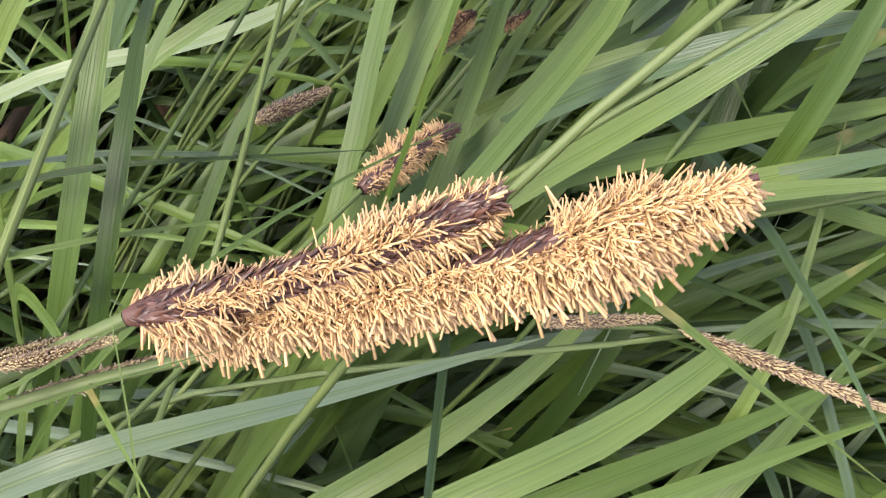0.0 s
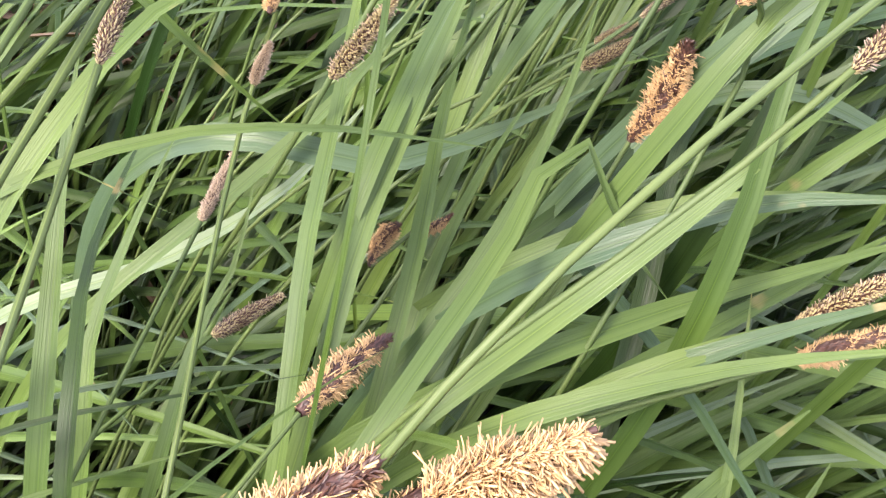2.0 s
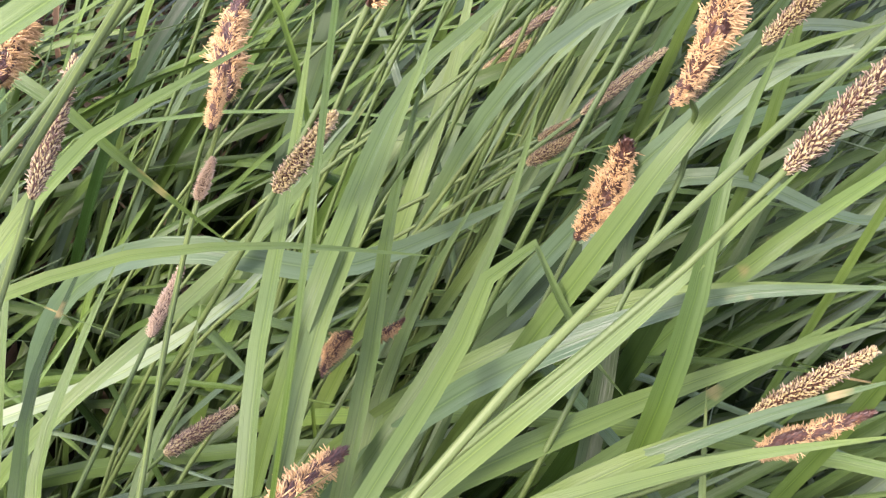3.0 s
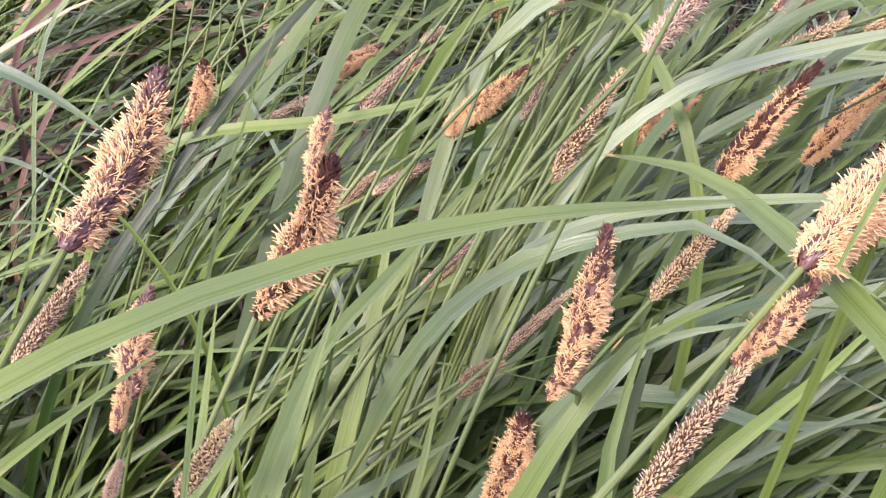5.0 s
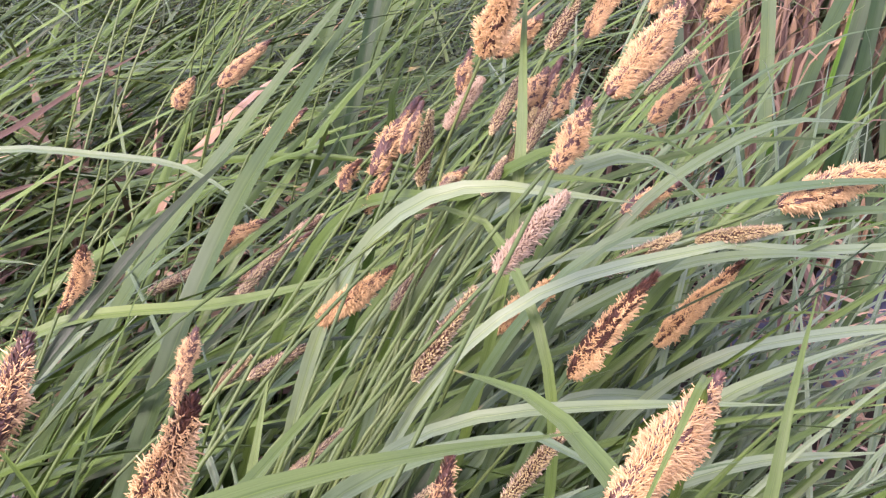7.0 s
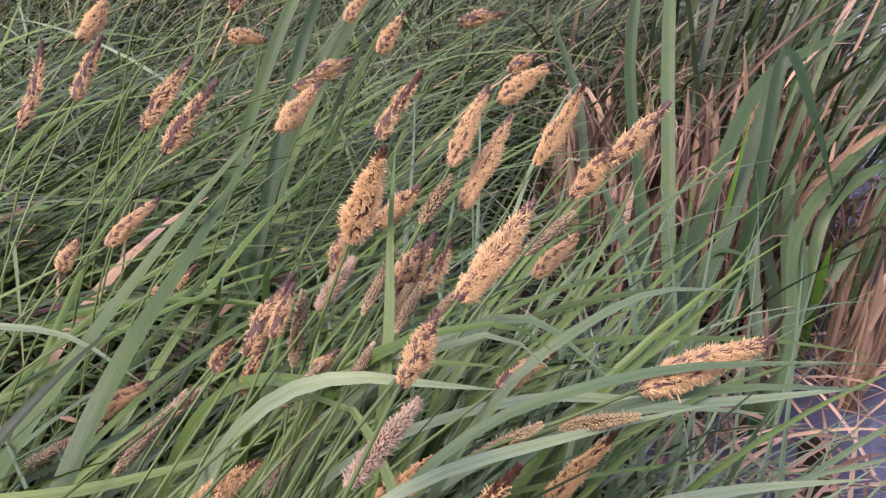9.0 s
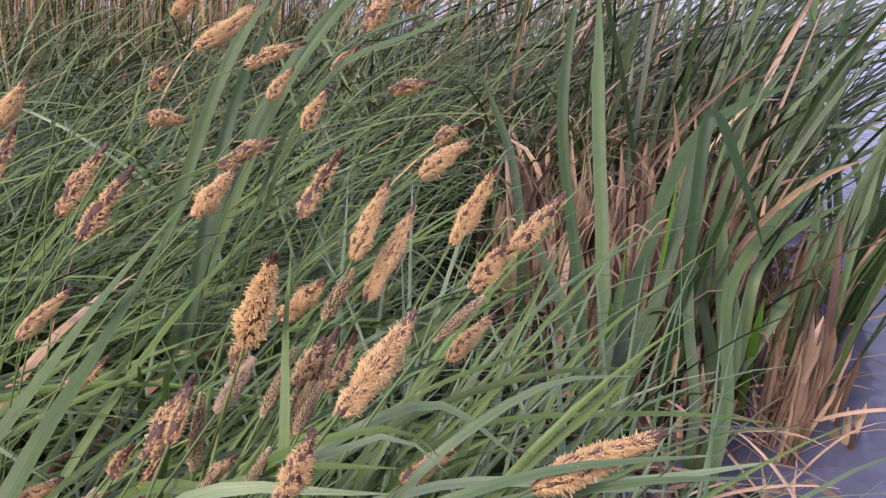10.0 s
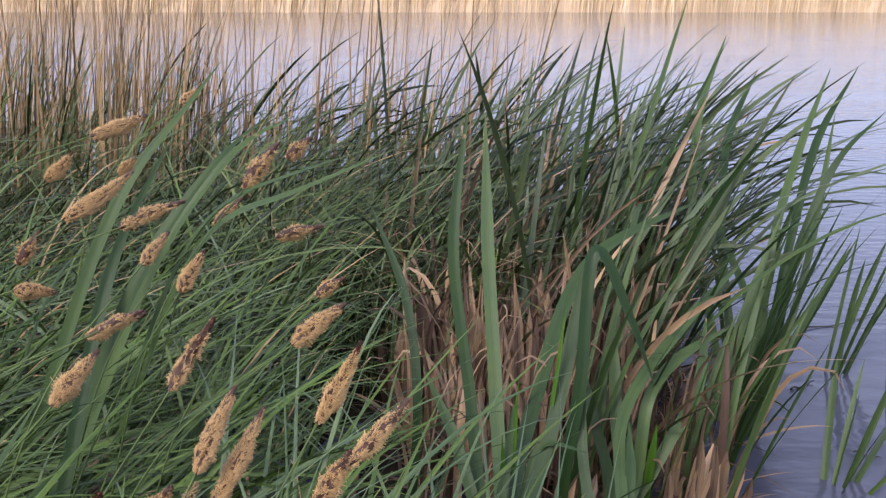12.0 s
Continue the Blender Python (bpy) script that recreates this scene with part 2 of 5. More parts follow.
def stuff(name, curves, widths, sides, mat, label, category, fold=0.36, cross=5):
    v, f, uv = ribbons(curves, widths, sides, fold, cross)
    return tagged(new(name, mesh_of(name, v, f, mat, uv)), label, category, kind="stuff")


# ---- ground, water, far bank ----
def ground_height(x, y):
    """Mud under the sedge, the bed of the pond, the banks round it."""
    z = -0.35 + 0.37 / (1 + np.exp(np.clip((x - 0.12 + 0.12 * (y - 0.5)) * 9, -50, 50)))
    shelf = 1 / (1 + np.exp(np.clip((x - 0.62 - 0.14 * (y - 1.75)) * 18, -50, 50))) * np.clip((y - 0.35) / 0.4, 0, 1) * np.clip((3.4 - y) / 0.5, 0, 1)
    pools = 0.5 * np.sin(7.3 * x + 4.1 * y) * np.sin(9.1 * y - 5.3 * x + 1.1) + 0.5 * np.sin(15.0 * x - 11.0 * y + 2.0)
    z = np.maximum(z, np.minimum(-0.35 + 0.42 * shelf, 0.006) + 0.022 * shelf * pools)
    z = np.where(y > 3.2, np.maximum(-0.6, z - 0.35 * (y - 3.2)), z)
    near = np.clip((0.15 - y) / 0.6, 0, 1)
    z = z * (1 - near) + near * (0.05 + 0.06 * np.clip(-y, 0, 4))
    z = z + np.clip((y - 33.0) / 5.0, 0, 1) * 1.0 + np.clip((y - 38) / 60, 0, 6) * 2.2
    side = np.clip((np.abs(x) - 55) / 8, 0, 1)
    return np.maximum(z, side * 0.9 - 0.6 * (1 - side))


def grid_steps(fine, lo, hi):
    a = np.arange(lo, hi, fine)
    outer = np.geomspace(1.0, 900.0, 44)
    return np.concatenate([lo - outer[::-1], a, hi + outer])


gx, gy = grid_steps(0.05, -2.5, 1.8), grid_steps(0.05, -0.8, 4.2)
X, Y = np.meshgrid(gx, gy, indexing="ij")
Z = ground_height(X, Y) + 0.012 * np.sin(X * 17 + Y * 9) * np.sin(Y * 13 - X * 5)
i = np.arange(X.size).reshape(X.shape)
quads = np.stack([i[:-1, :-1], i[1:, :-1], i[1:, 1:], i[:-1, 1:]], -1).reshape(-1, 4)
ground = tagged(new("ground", mesh_of("ground", np.stack([X, Y, Z], -1).reshape(-1, 3), quads, MUD)), "dark wet mud of the pond bank and bed", "ground", kind="structure")
wx, wy = np.linspace(-70, 70, 15), np.linspace(-1.0, 36.0, 9)
X, Y = np.meshgrid(wx, wy, indexing="ij")
i = np.arange(X.size).reshape(X.shape)
quads = np.stack([i[:-1, :-1], i[1:, :-1], i[1:, 1:], i[:-1, 1:]], -1).reshape(-1, 4)
tagged(new("water", mesh_of("water", np.stack([X, Y, X * 0], -1).reshape(-1, 3), quads, WATER)), "calm pond water reflecting a pale lavender sky", "water", kind="structure")


def blades(roots, length, lean0, lean1, heading, width, seg=12, power=1.6, droop=0.0, limit=None, full=0.25, tip=0.4):
    """Blades that rise from their roots and bow over. Leans are degrees from upright, headings degrees from +x."""
    n = len(roots)
    s = np.linspace(0, 1, seg)
    lean = np.radians(lean0[:, None] + (lean1 - lean0)[:, None] * s[None] ** power + droop * np.clip(s[None] - 0.7, 0, 1) * 100)
    turn = np.radians(heading[:, None] + rng.normal(0, 10, n)[:, None] * s[None])
    step = np.stack([np.sin(lean) * np.cos(turn), np.sin(lean) * np.sin(turn), np.cos(lean)], -1)
    path = np.cumsum((step[:, :-1] + step[:, 1:]) / 2, axis=1) / (seg - 1)
    path = np.concatenate([np.zeros((n, 1, 3)), path], 1)
    size = length.copy()
    if limit is not None:
        top = path[:, :, 2].max(1)
        size = np.minimum(size, (limit - roots[:, 2]) / top)
    curves = roots[:, None, :] + path * size[:, None, None]
    twist = np.radians(rng.normal(0, 30, n)[:, None] * s[None] + rng.normal(0, 18, n)[:, None])
    across = np.stack([-np.sin(turn), np.cos(turn), np.zeros_like(turn)], -1)
    other = np.cross(step, across)
    sides = across * np.cos(twist)[..., None] + other * np.sin(twist)[..., None]
    return curves, width[:, None] * taper(s, full, tip)[None], sides


# ---- far bank: a belt of dry reeds along the water ----
n = 8000
roots = np.stack([rng.uniform(-30, 32, n), 34.0 + rng.uniform(0, 2.2, n) + 0.5 * np.sin(rng.uniform(-30, 32, n)), np.zeros(n)], 1)
roots[:, 2] = np.maximum(-0.05, ground_height(roots[:, 0], roots[:, 1]) - 0.02)
c, w, sd = blades(roots, rng.uniform(1.0, 2.1, n), rng.uniform(0, 8, n), rng.uniform(5, 40, n), rng.uniform(-60, 60, n), rng.uniform(0.02, 0.05, n), seg=4)
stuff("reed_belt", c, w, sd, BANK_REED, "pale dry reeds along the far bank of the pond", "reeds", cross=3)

bx = np.arange(-45.0, 47.0, 0.25)
ridge = np.stack([1.25 + 0.3 * np.sin(bx * 0.31 + 1.0) * np.sin(bx * 0.117) + 0.12 * np.sin(bx * 2.3) + rng.uniform(-0.1, 0.1, len(bx))], 1)
rows = [(34.4, -0.2), (34.9, 0.45), (35.5, 0.85), (36.6, 1.0), (39.0, 0.95)]
verts = np.stack([np.stack([bx, y + rng.uniform(-0.15, 0.15, len(bx)), ridge[:, 0] * h + rng.uniform(-0.05, 0.05, len(bx))], 1) for y, h in rows], 1)
i = np.arange(len(bx) * len(rows)).reshape(len(bx), len(rows))
quads = np.stack([i[:-1, :-1], i[1:, :-1], i[1:, 1:], i[:-1, 1:]], -1).reshape(-1, 4)
uv = np.stack([np.repeat(bx * 0.4, len(rows)), np.tile(np.linspace(0, 0.5, len(rows)), len(bx))], 1)
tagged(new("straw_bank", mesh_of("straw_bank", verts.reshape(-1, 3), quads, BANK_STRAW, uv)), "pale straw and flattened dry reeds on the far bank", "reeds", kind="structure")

# ---- dry reeds standing in the shallows behind the sedge ----
n = 1500
roots = np.stack([np.where(rng.uniform(0, 1, n) < 0.84, -0.8 - 2.2 * rng.uniform(0, 1, n) ** 1.3, rng.uniform(-0.9, 0.5, n)), rng.uniform(3.0, 4.6, n), np.full(n, -0.05)], 1)
c, w, sd = blades(roots, rng.uniform(0.6, 1.2, n), rng.uniform(0, 9, n), rng.uniform(2, 30, n), rng.uniform(-90, 90, n), rng.uniform(0.004, 0.010, n), seg=7, tip=0.8)
stuff("dry_reeds", c, w, sd, REED, "thin dry tan reed stalks standing in shallow water", "reeds", cross=3)
n = 900
roots = np.stack([np.where(rng.uniform(0, 1, n) < 0.7, rng.uniform(-3.2, -0.8, n), rng.uniform(-0.8, 0.7, n)), rng.uniform(2.9, 4.4, n), np.full(n, -0.05)], 1)
c, w, sd = blades(roots, rng.uniform(0.45, 0.7, n) + 0.2 * (roots[:, 0] < -0.8), rng.uniform(0, 10, n), rng.uniform(10, 45, n), rng.uniform(-40, 40, n), rng.uniform(0.005, 0.012, n), seg=8)
stuff("green_reeds", c, w, sd, FINE, "green reed leaves among dry stalks", "reeds", cross=3)


# ---- sedge: the mass of leaves ----
def canopy(x, y):
    """How high the leaves reach."""
    return 0.40 + 0.19 * np.clip((y - 0.1) / 0.38, 0, 1) + 0.08 * np.clip(y - 2.0, 0, 1)


def sedge_roots(n, x0, y0, y1):
    y = rng.uniform(y0, y1, n)
    edge = 0.20 - 0.27 * np.clip((y - 0.75) / 0.5, 0, 1) - 0.08 * np.clip(y - 1.25, 0, 2)
    x = x0 + (edge - x0) * rng.uniform(0, 1, n) ** 0.85
    return np.stack([x, y, np.maximum(ground_height(x, y), -0.05)], 1)


def sedge_mass(name, n, x0, y0, y1, seg, mat, wide, label, lengths=(0.55, 0.95), lean=(35, 88), cross=5, spread=30, start=(5, 28), power=1.6):
    r = sedge_roots(n, x0, y0, y1)
    top = canopy(r[:, 0], r[:, 1]) * rng.uniform(0.4, 1.0, n)
    c, w, sd = blades(r, rng.uniform(*lengths, n), rng.uniform(*start, n), rng.uniform(*lean, n), rng.normal(22, spread, n), rng.uniform(*wide, n), seg, power, limit=top)
    keep = c[:, :, 0].max(1) < 0.19 + 0.22 * rng.uniform(0, 1, n) ** 2 + 0.1 * (r[:, 1] < 0.45) - 0.14 * np.clip((r[:, 1] - 0.75) / 0.5, 0, 1) + 0.4 * (r[:, 1] > 2.3)
    # a gap of trodden litter at the back of the first tussocks
    keep &= ~((r[:, 0] < -0.46) & (r[:, 0] > -0.8) & (r[:, 1] > 0.5) & (r[:, 1] < 1.0) & (rng.uniform(0, 1, n) < 0.8))
    return stuff(name, c[keep], w[keep], sd[keep], mat, label, "sedge leaves", cross=cross)


def near_leaves(n):
    """The tussocks closest to the walk: every leaf an object of its own."""
    homes = [(-0.62, 0.12), (-0.5, 0.32), (-0.42, 0.05), (-0.38, 0.45), (-0.3, 0.2), (-0.24, 0.36), (-0.2, 0.06), (-0.14, 0.5), (-0.1, 0.26), (-0.02, 0.4), (-0.06, 0.6), (0.0, 0.14), (0.07, 0.2), (-0.06, 0.16), (0.1, 0.3), (0.04, 0.26), (-0.02, 0.22)]
    for hx, hy in homes:
        owner = thing("sedge_tussock", (hx, hy, 0.02), "sedge tussock with long folded green leaves leaning over", "sedge", "sedge tussocks")
        r = np.stack([hx + rng.normal(0, 0.05, n), hy + rng.normal(0, 0.05, n), np.full(n, 0.0)], 1)
        top = canopy(r[:, 0], r[:, 1]) * rng.uniform(0.72, 1.0, n)
        short = 0.62 if hx > -0.03 else 1.0
        c, w, sd = blades(r, rng.uniform(0.6, 1.0, n) * short, rng.uniform(5, 25, n), rng.uniform(38, 85, n), rng.normal(25, 28, n), rng.uniform(0.007, 0.0115, n), 22, limit=top * (0.85 if short < 1 else 1.0))
        for k in np.nonzero(c[:, -1, 0] < 0.27 + 0.2 * rng.uniform(0, 1, n) ** 2)[0]:
            v, f, uv = ribbons(c[k:k + 1], w[k:k + 1], sd[k:k + 1], 0.34)
            part("leaf", mesh_of("leaf", v, f, SEDGE_SHEEN if k % 7 == 0 else SEDGE, uv), owner)


near_leaves(29)
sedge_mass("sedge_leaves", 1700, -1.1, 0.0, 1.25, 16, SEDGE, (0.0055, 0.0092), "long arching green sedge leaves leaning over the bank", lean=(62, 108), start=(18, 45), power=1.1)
sedge_mass("sedge_leaves", 150, -0.9, 0.0, 0.9, 16, SEDGE_SHEEN, (0.0045, 0.0085), "bluish green sedge leaves among the greener ones, sky sheen in their colour", lean=(60, 105), start=(18, 45), power=1.1)
n = 380
roots = np.stack([rng.uniform(-1.1, 0.12, n), rng.uniform(-0.05, 1.2, n), np.full(n, 0.0)], 1)
c, w, sd = blades(roots, rng.uniform(0.3, 0.5, n), rng.uniform(5, 30, n), rng.uniform(50, 110, n), rng.normal(22, 45, n), rng.uniform(0.006, 0.011, n), 10, limit=rng.uniform(0.12, 0.34, n))
stuff("sedge_leaves", c, w, sd, SEDGE, "short green sedge leaves low between the tussocks", "sedge leaves", cross=3)
n = 150
roots = np.stack([rng.uniform(-0.16, 0.14, n), rng.uniform(0.0, 0.4, n), np.full(n, 0.0)], 1)
c, w, sd = blades(roots, rng.uniform(0.5, 0.75, n), rng.uniform(5, 25, n), rng.uniform(45, 85, n), rng.normal(22, 22, n), rng.uniform(0.008, 0.0125, n), 18, limit=rng.uniform(0.3, 0.46, n))
stuff("sedge_leaves", c[c[:, -1, 0] < 0.32], w[c[:, -1, 0] < 0.32], sd[c[:, -1, 0] < 0.32], SEDGE_LIT, "broad green sedge leaves low in the tussock, lit look in their colour", "sedge leaves")
sedge_mass("sedge_leaves", 700, -1.8, 1.0, 2.1, 15, SEDGE, (0.0045, 0.008), "arching green sedge leaves in the middle of the bank", lean=(65, 140), power=0.9, spread=55)
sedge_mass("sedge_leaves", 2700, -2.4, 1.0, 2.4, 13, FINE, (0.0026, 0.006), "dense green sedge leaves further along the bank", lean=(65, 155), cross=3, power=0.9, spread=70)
sedge_mass("sedge_leaves", 420, -2.0, 0.75, 2.2, 13, SEDGE_SHEEN, (0.003, 0.007), "bluish sedge leaves further along the bank, sky sheen in their colour", lean=(65, 150), cross=3, power=0.9, spread=70)
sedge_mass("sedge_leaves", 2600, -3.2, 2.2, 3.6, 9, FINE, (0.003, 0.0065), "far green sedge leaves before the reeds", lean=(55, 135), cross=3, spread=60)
# thin leaves, pale with painted sky sheen, that bow over the edge of the water
n = 420
roots = np.stack([rng.uniform(-0.10, 0.22, n), rng.uniform(0.25, 1.0, n), np.full(n, -0.02)], 1)
c, w, sd = blades(roots, rng.uniform(0.5, 0.8, n), rng.uniform(0, 25, n), rng.uniform(65, 125, n), rng.normal(10, 50, n), rng.uniform(0.003, 0.0065, n), 16, limit=rng.uniform(0.36, 0.56, n))
keep = c[:, -1, 0] < 0.26 + 0.3 * rng.uniform(0, 1, n) ** 2 - 0.12 * np.clip((roots[:, 1] - 0.75) / 0.3, 0, 1)
stuff("sedge_leaves", c[keep], w[keep], sd[keep], SEDGE_SHEEN, "thin sedge leaves bowing over the water's edge, pale with painted sky sheen", "sedge leaves")
# finer grass between the sedge and the cattails
n = 1100
y = rng.uniform(2.15, 3.1, n)
roots = np.stack([rng.uniform(-0.45, 0.28 + 0.12 * (y - 2.1)), y, np.full(n, -0.03)], 1)
c, w, sd = blades(roots, rng.uniform(0.45, 0.72, n), rng.uniform(0, 20, n), rng.uniform(60, 150, n), rng.normal(20, 70, n), rng.uniform(0.0035, 0.0065, n), 12)
stuff("fine_grass", c, w, sd, FINE, "fine arching grass between sedge and cattails", "grass", cross=3)

# dead leaves and litter under the sedge and among the cattails
n = 320
roots = np.stack([rng.uniform(0.08, 0.66, n), rng.uniform(1.6, 2.7, n), np.full(n, -0.04)], 1)
c, w, sd = blades(roots, rng.uniform(0.2, 0.5, n), rng.uniform(0, 14, n), rng.uniform(60, 200, n), rng.uniform(0, 360, n), rng.uniform(0.006, 0.016, n), 12, power=6.0)
stuff("dead_cattail_leaves", c, w, sd, DEAD, "withered brown cattail leaves hanging at the stem bases", "dead leaves")
n = 420
roots = np.stack([rng.uniform(-1.0, -0.42, n), rng.uniform(0.5, 1.15, n), rng.uniform(0.02, 0.12, n)], 1)
c, w, sd = blades(roots, rng.uniform(0.2, 0.5, n), rng.uniform(20, 80, n), rng.uniform(60, 130, n), rng.uniform(0, 360, n), rng.uniform(0.005, 0.016, n), 9)
stuff("dead_sedge_leaves", c, w, sd, DEAD, "dry tan sedge litter under the green leaves", "dead leaves")
n = 150
roots = np.stack([rng.uniform(0.1, 0.5, n), rng.uniform(0.3, 1.2, n), np.full(n, -0.02)], 1)
c, w, sd = blades(roots, rng.uniform(0.08, 0.3, n), rng.uniform(50, 80, n), rng.uniform(75, 105, n), rng.uniform(0, 360, n), rng.uniform(0.002, 0.008, n), 9)
stuff("dead_leaves_in_water", c, w, sd, DEAD, "bleached dead leaves lying on dark water", "dead leaves")


# ---- single leaves that stand out ----
def down_to_ground(points, reach=0.35, steep=True):
    """Carries a leaf on from its lowest known place to its root."""
    p = [np.array(q) for q in points]
    d = p[1] - p[0]
    d = d / np.linalg.norm(d)
    if steep:
        g = p[0] + np.array([-0.35, 0.06, 0.0]) * reach - np.array([d[0], d[1], 0.0]) * reach * 0.3
    else:
        g = p[0] - np.array([d[0], d[1], 0.0]) * 0.4
    g[2] = max(float(ground_height(g[0], g[1])), -0.1) - 0.01
    mid = p[0] * 0.6 + g * 0.4 - np.array([d[0], d[1], 0.0]) * 0.04
    return [g, mid] + p


def single_leaf(owner, width, points, mat, tip=None, fold=0.32, reach=0.35, steep=True):
    s = np.linspace(0, 1, 40)
    c = spline(down_to_ground(points, reach, steep), s)[None]
    if tip is None:
        tip = min(0.3, 0.09 / np.linalg.norm(np.diff(c[0], axis=0), axis=1).sum())
    face = np.array([rng.normal(0, 0.12), -0.55 + rng.normal(0, 0.12), 0.8])
    sd = np.cross(np.gradient(c, axis=1), face)
    v, f, uv = ribbons(c, width * taper(s, 0.2, tip)[None], sd, fold)
    return part("leaf", mesh_of("leaf", v, f, mat, uv), owner)


def notable_leaf(owner, width, *points, broad=False, bluish=False, light=False):
    # bluish: the leaf colour that has sky sheen painted in
    if bluish:
        return single_leaf(owner, width, points, SEDGE_SHEEN)
    if broad:
        return single_leaf(owner, width * 0.7, points, CATTAIL_MID, tip=0.25, steep=False)
    # light: always takes the copy whose colour is raised as if lit
    return single_leaf(owner, width * 0.92, points, SEDGE if rng.uniform() < 0.4 and not light else SEDGE_LIT)


def cattail_leaf(owner, width, *points):
    return single_leaf(owner, width * 0.62, points, CATTAIL_MID, tip=0.22, fold=0.18, reach=0.08)


tussock_near = thing("sedge_tussock", (-0.3, 0.0, 0.02), "sedge tussock with long folded green leaves", "sedge", "sedge tussocks")
tussock_mid = thing("sedge_tussock", (-0.35, 0.3, 0.02), "sedge tussock with broad arching green leaves", "sedge", "sedge tussocks")
notable_leaf(tussock_near, 0.0008, (-0.056, 0.039, 0.566), (-0.061, 0.045, 0.573), (-0.060, 0.053, 0.572))
notable_leaf(tussock_near, 0.0030, (-0.069, 0.023, 0.561), (-0.062, 0.033, 0.563), (-0.057, 0.041, 0.566))
notable_leaf(tussock_near, 0.0017, (-0.068, 0.020, 0.560), (-0.058, 0.033, 0.560), (-0.045, 0.046, 0.562))
notable_leaf(tussock_near, 0.0016, (-0.064, 0.083, 0.534), (-0.055, 0.106, 0.533), (-0.042, 0.129, 0.533))
notable_leaf(tussock_near, 0.0063, (-0.077, 0.047, 0.491), (-0.050, 0.075, 0.490), (-0.014, 0.118, 0.482), bluish=True)
notable_leaf(tussock_near, 0.0029, (0.002, 0.112, 0.525), (0.024, 0.101, 0.531), (0.048, 0.082, 0.548), light=True)
notable_leaf(tussock_near, 0.0027, (-0.125, 0.065, 0.499), (-0.104, 0.089, 0.496), (-0.085, 0.113, 0.487))
notable_leaf(tussock_near, 0.0039, (-0.062, 0.036, 0.549), (-0.051, 0.030, 0.553), (-0.043, 0.026, 0.550))
notable_leaf(tussock_near, 0.0057, (-0.042, 0.134, 0.508), (-0.033, 0.175, 0.520), (-0.026, 0.207, 0.532), (-0.023, 0.209, 0.533), (-0.009, 0.203, 0.512), (0.010, 0.199, 0.493), light=True)
notable_leaf(tussock_near, 0.0075, (-0.034, 0.143, 0.498), (-0.007, 0.178, 0.516), (0.020, 0.200, 0.548), (0.039, 0.226, 0.563), light=True)
notable_leaf(tussock_near, 0.0076, (0.022, 0.198, 0.545), (0.022, 0.214, 0.571), (0.028, 0.235, 0.595))
notable_leaf(tussock_near, 0.0072, (-0.034, 0.202, 0.489), (0.002, 0.218, 0.510), (0.038, 0.221, 0.526), (0.071, 0.223, 0.535), light=True)
notable_leaf(tussock_near, 0.0033, (-0.122, 0.125, 0.561), (-0.101, 0.143, 0.564), (-0.074, 0.157, 0.564), (-0.037, 0.179, 0.552))
notable_leaf(tussock_near, 0.0063, (-0.074, 0.131, 0.494), (-0.082, 0.160, 0.515), (-0.089, 0.194, 0.533), (-0.100, 0.248, 0.571), light=True)
notable_leaf(tussock_near, 0.0064, (-0.071, 0.139, 0.485), (-0.074, 0.177, 0.510), (-0.072, 0.209, 0.530), (-0.066, 0.263, 0.569), light=True)
notable_leaf(tussock_near, 0.0048, (-0.124, 0.167, 0.582), (-0.108, 0.167, 0.567), (-0.091, 0.173, 0.544))
notable_leaf(tussock_near, 0.0075, (-0.003, 0.215, 0.537), (0.011, 0.227, 0.565), (0.022, 0.242, 0.578), (0.051, 0.262, 0.585), light=True)
notable_leaf(tussock_near, 0.0078, (-0.036, 0.149, 0.491), (0.010, 0.191, 0.499), (0.070, 0.225, 0.522), light=True)
notable_leaf(tussock_near, 0.0063, (0.002, 0.151, 0.508), (0.039, 0.169, 0.520), (0.073, 0.178, 0.533), light=True)
notable_leaf(tussock_near, 0.0062, (-0.061, 0.156, 0.467), (-0.065, 0.195, 0.494), (-0.072, 0.227, 0.510), (-0.077, 0.276, 0.539))
notable_leaf(tussock_near, 0.0059, (-0.114, 0.103, 0.516), (-0.126, 0.128, 0.523), (-0.132, 0.145, 0.524), (-0.141, 0.179, 0.526))
notable_leaf(tussock_near, 0.0061, (-0.124, 0.130, 0.566), (-0.114, 0.158, 0.581), (-0.103, 0.186, 0.583), (-0.092, 0.208, 0.585))
notable_leaf(tussock_mid, 0.0059, (-0.056, 0.125, 0.656), (-0.035, 0.158, 0.653), (-0.007, 0.193, 0.645), (0.048, 0.247, 0.624), light=True)
notable_leaf(tussock_mid, 0.0069, (0.076, 0.195, 0.626), (0.056, 0.233, 0.623), (0.036, 0.266, 0.617), (0.004, 0.300, 0.600), light=True)
notable_leaf(tussock_mid, 0.0016, (-0.048, 0.147, 0.607), (-0.057, 0.184, 0.631), (-0.059, 0.210, 0.649), (-0.055, 0.237, 0.672))
notable_leaf(tussock_mid, 0.0020, (-0.132, 0.243, 0.611), (-0.142, 0.242, 0.623), (-0.151, 0.240, 0.634))
notable_leaf(tussock_mid, 0.0060, (-0.076, 0.206, 0.530), (-0.079, 0.261, 0.536), (-0.072, 0.318, 0.531), (-0.048, 0.396, 0.541))
notable_leaf(tussock_mid, 0.0029, (0.067, 0.212, 0.646), (0.063, 0.205, 0.635), (0.073, 0.193, 0.638), light=True)
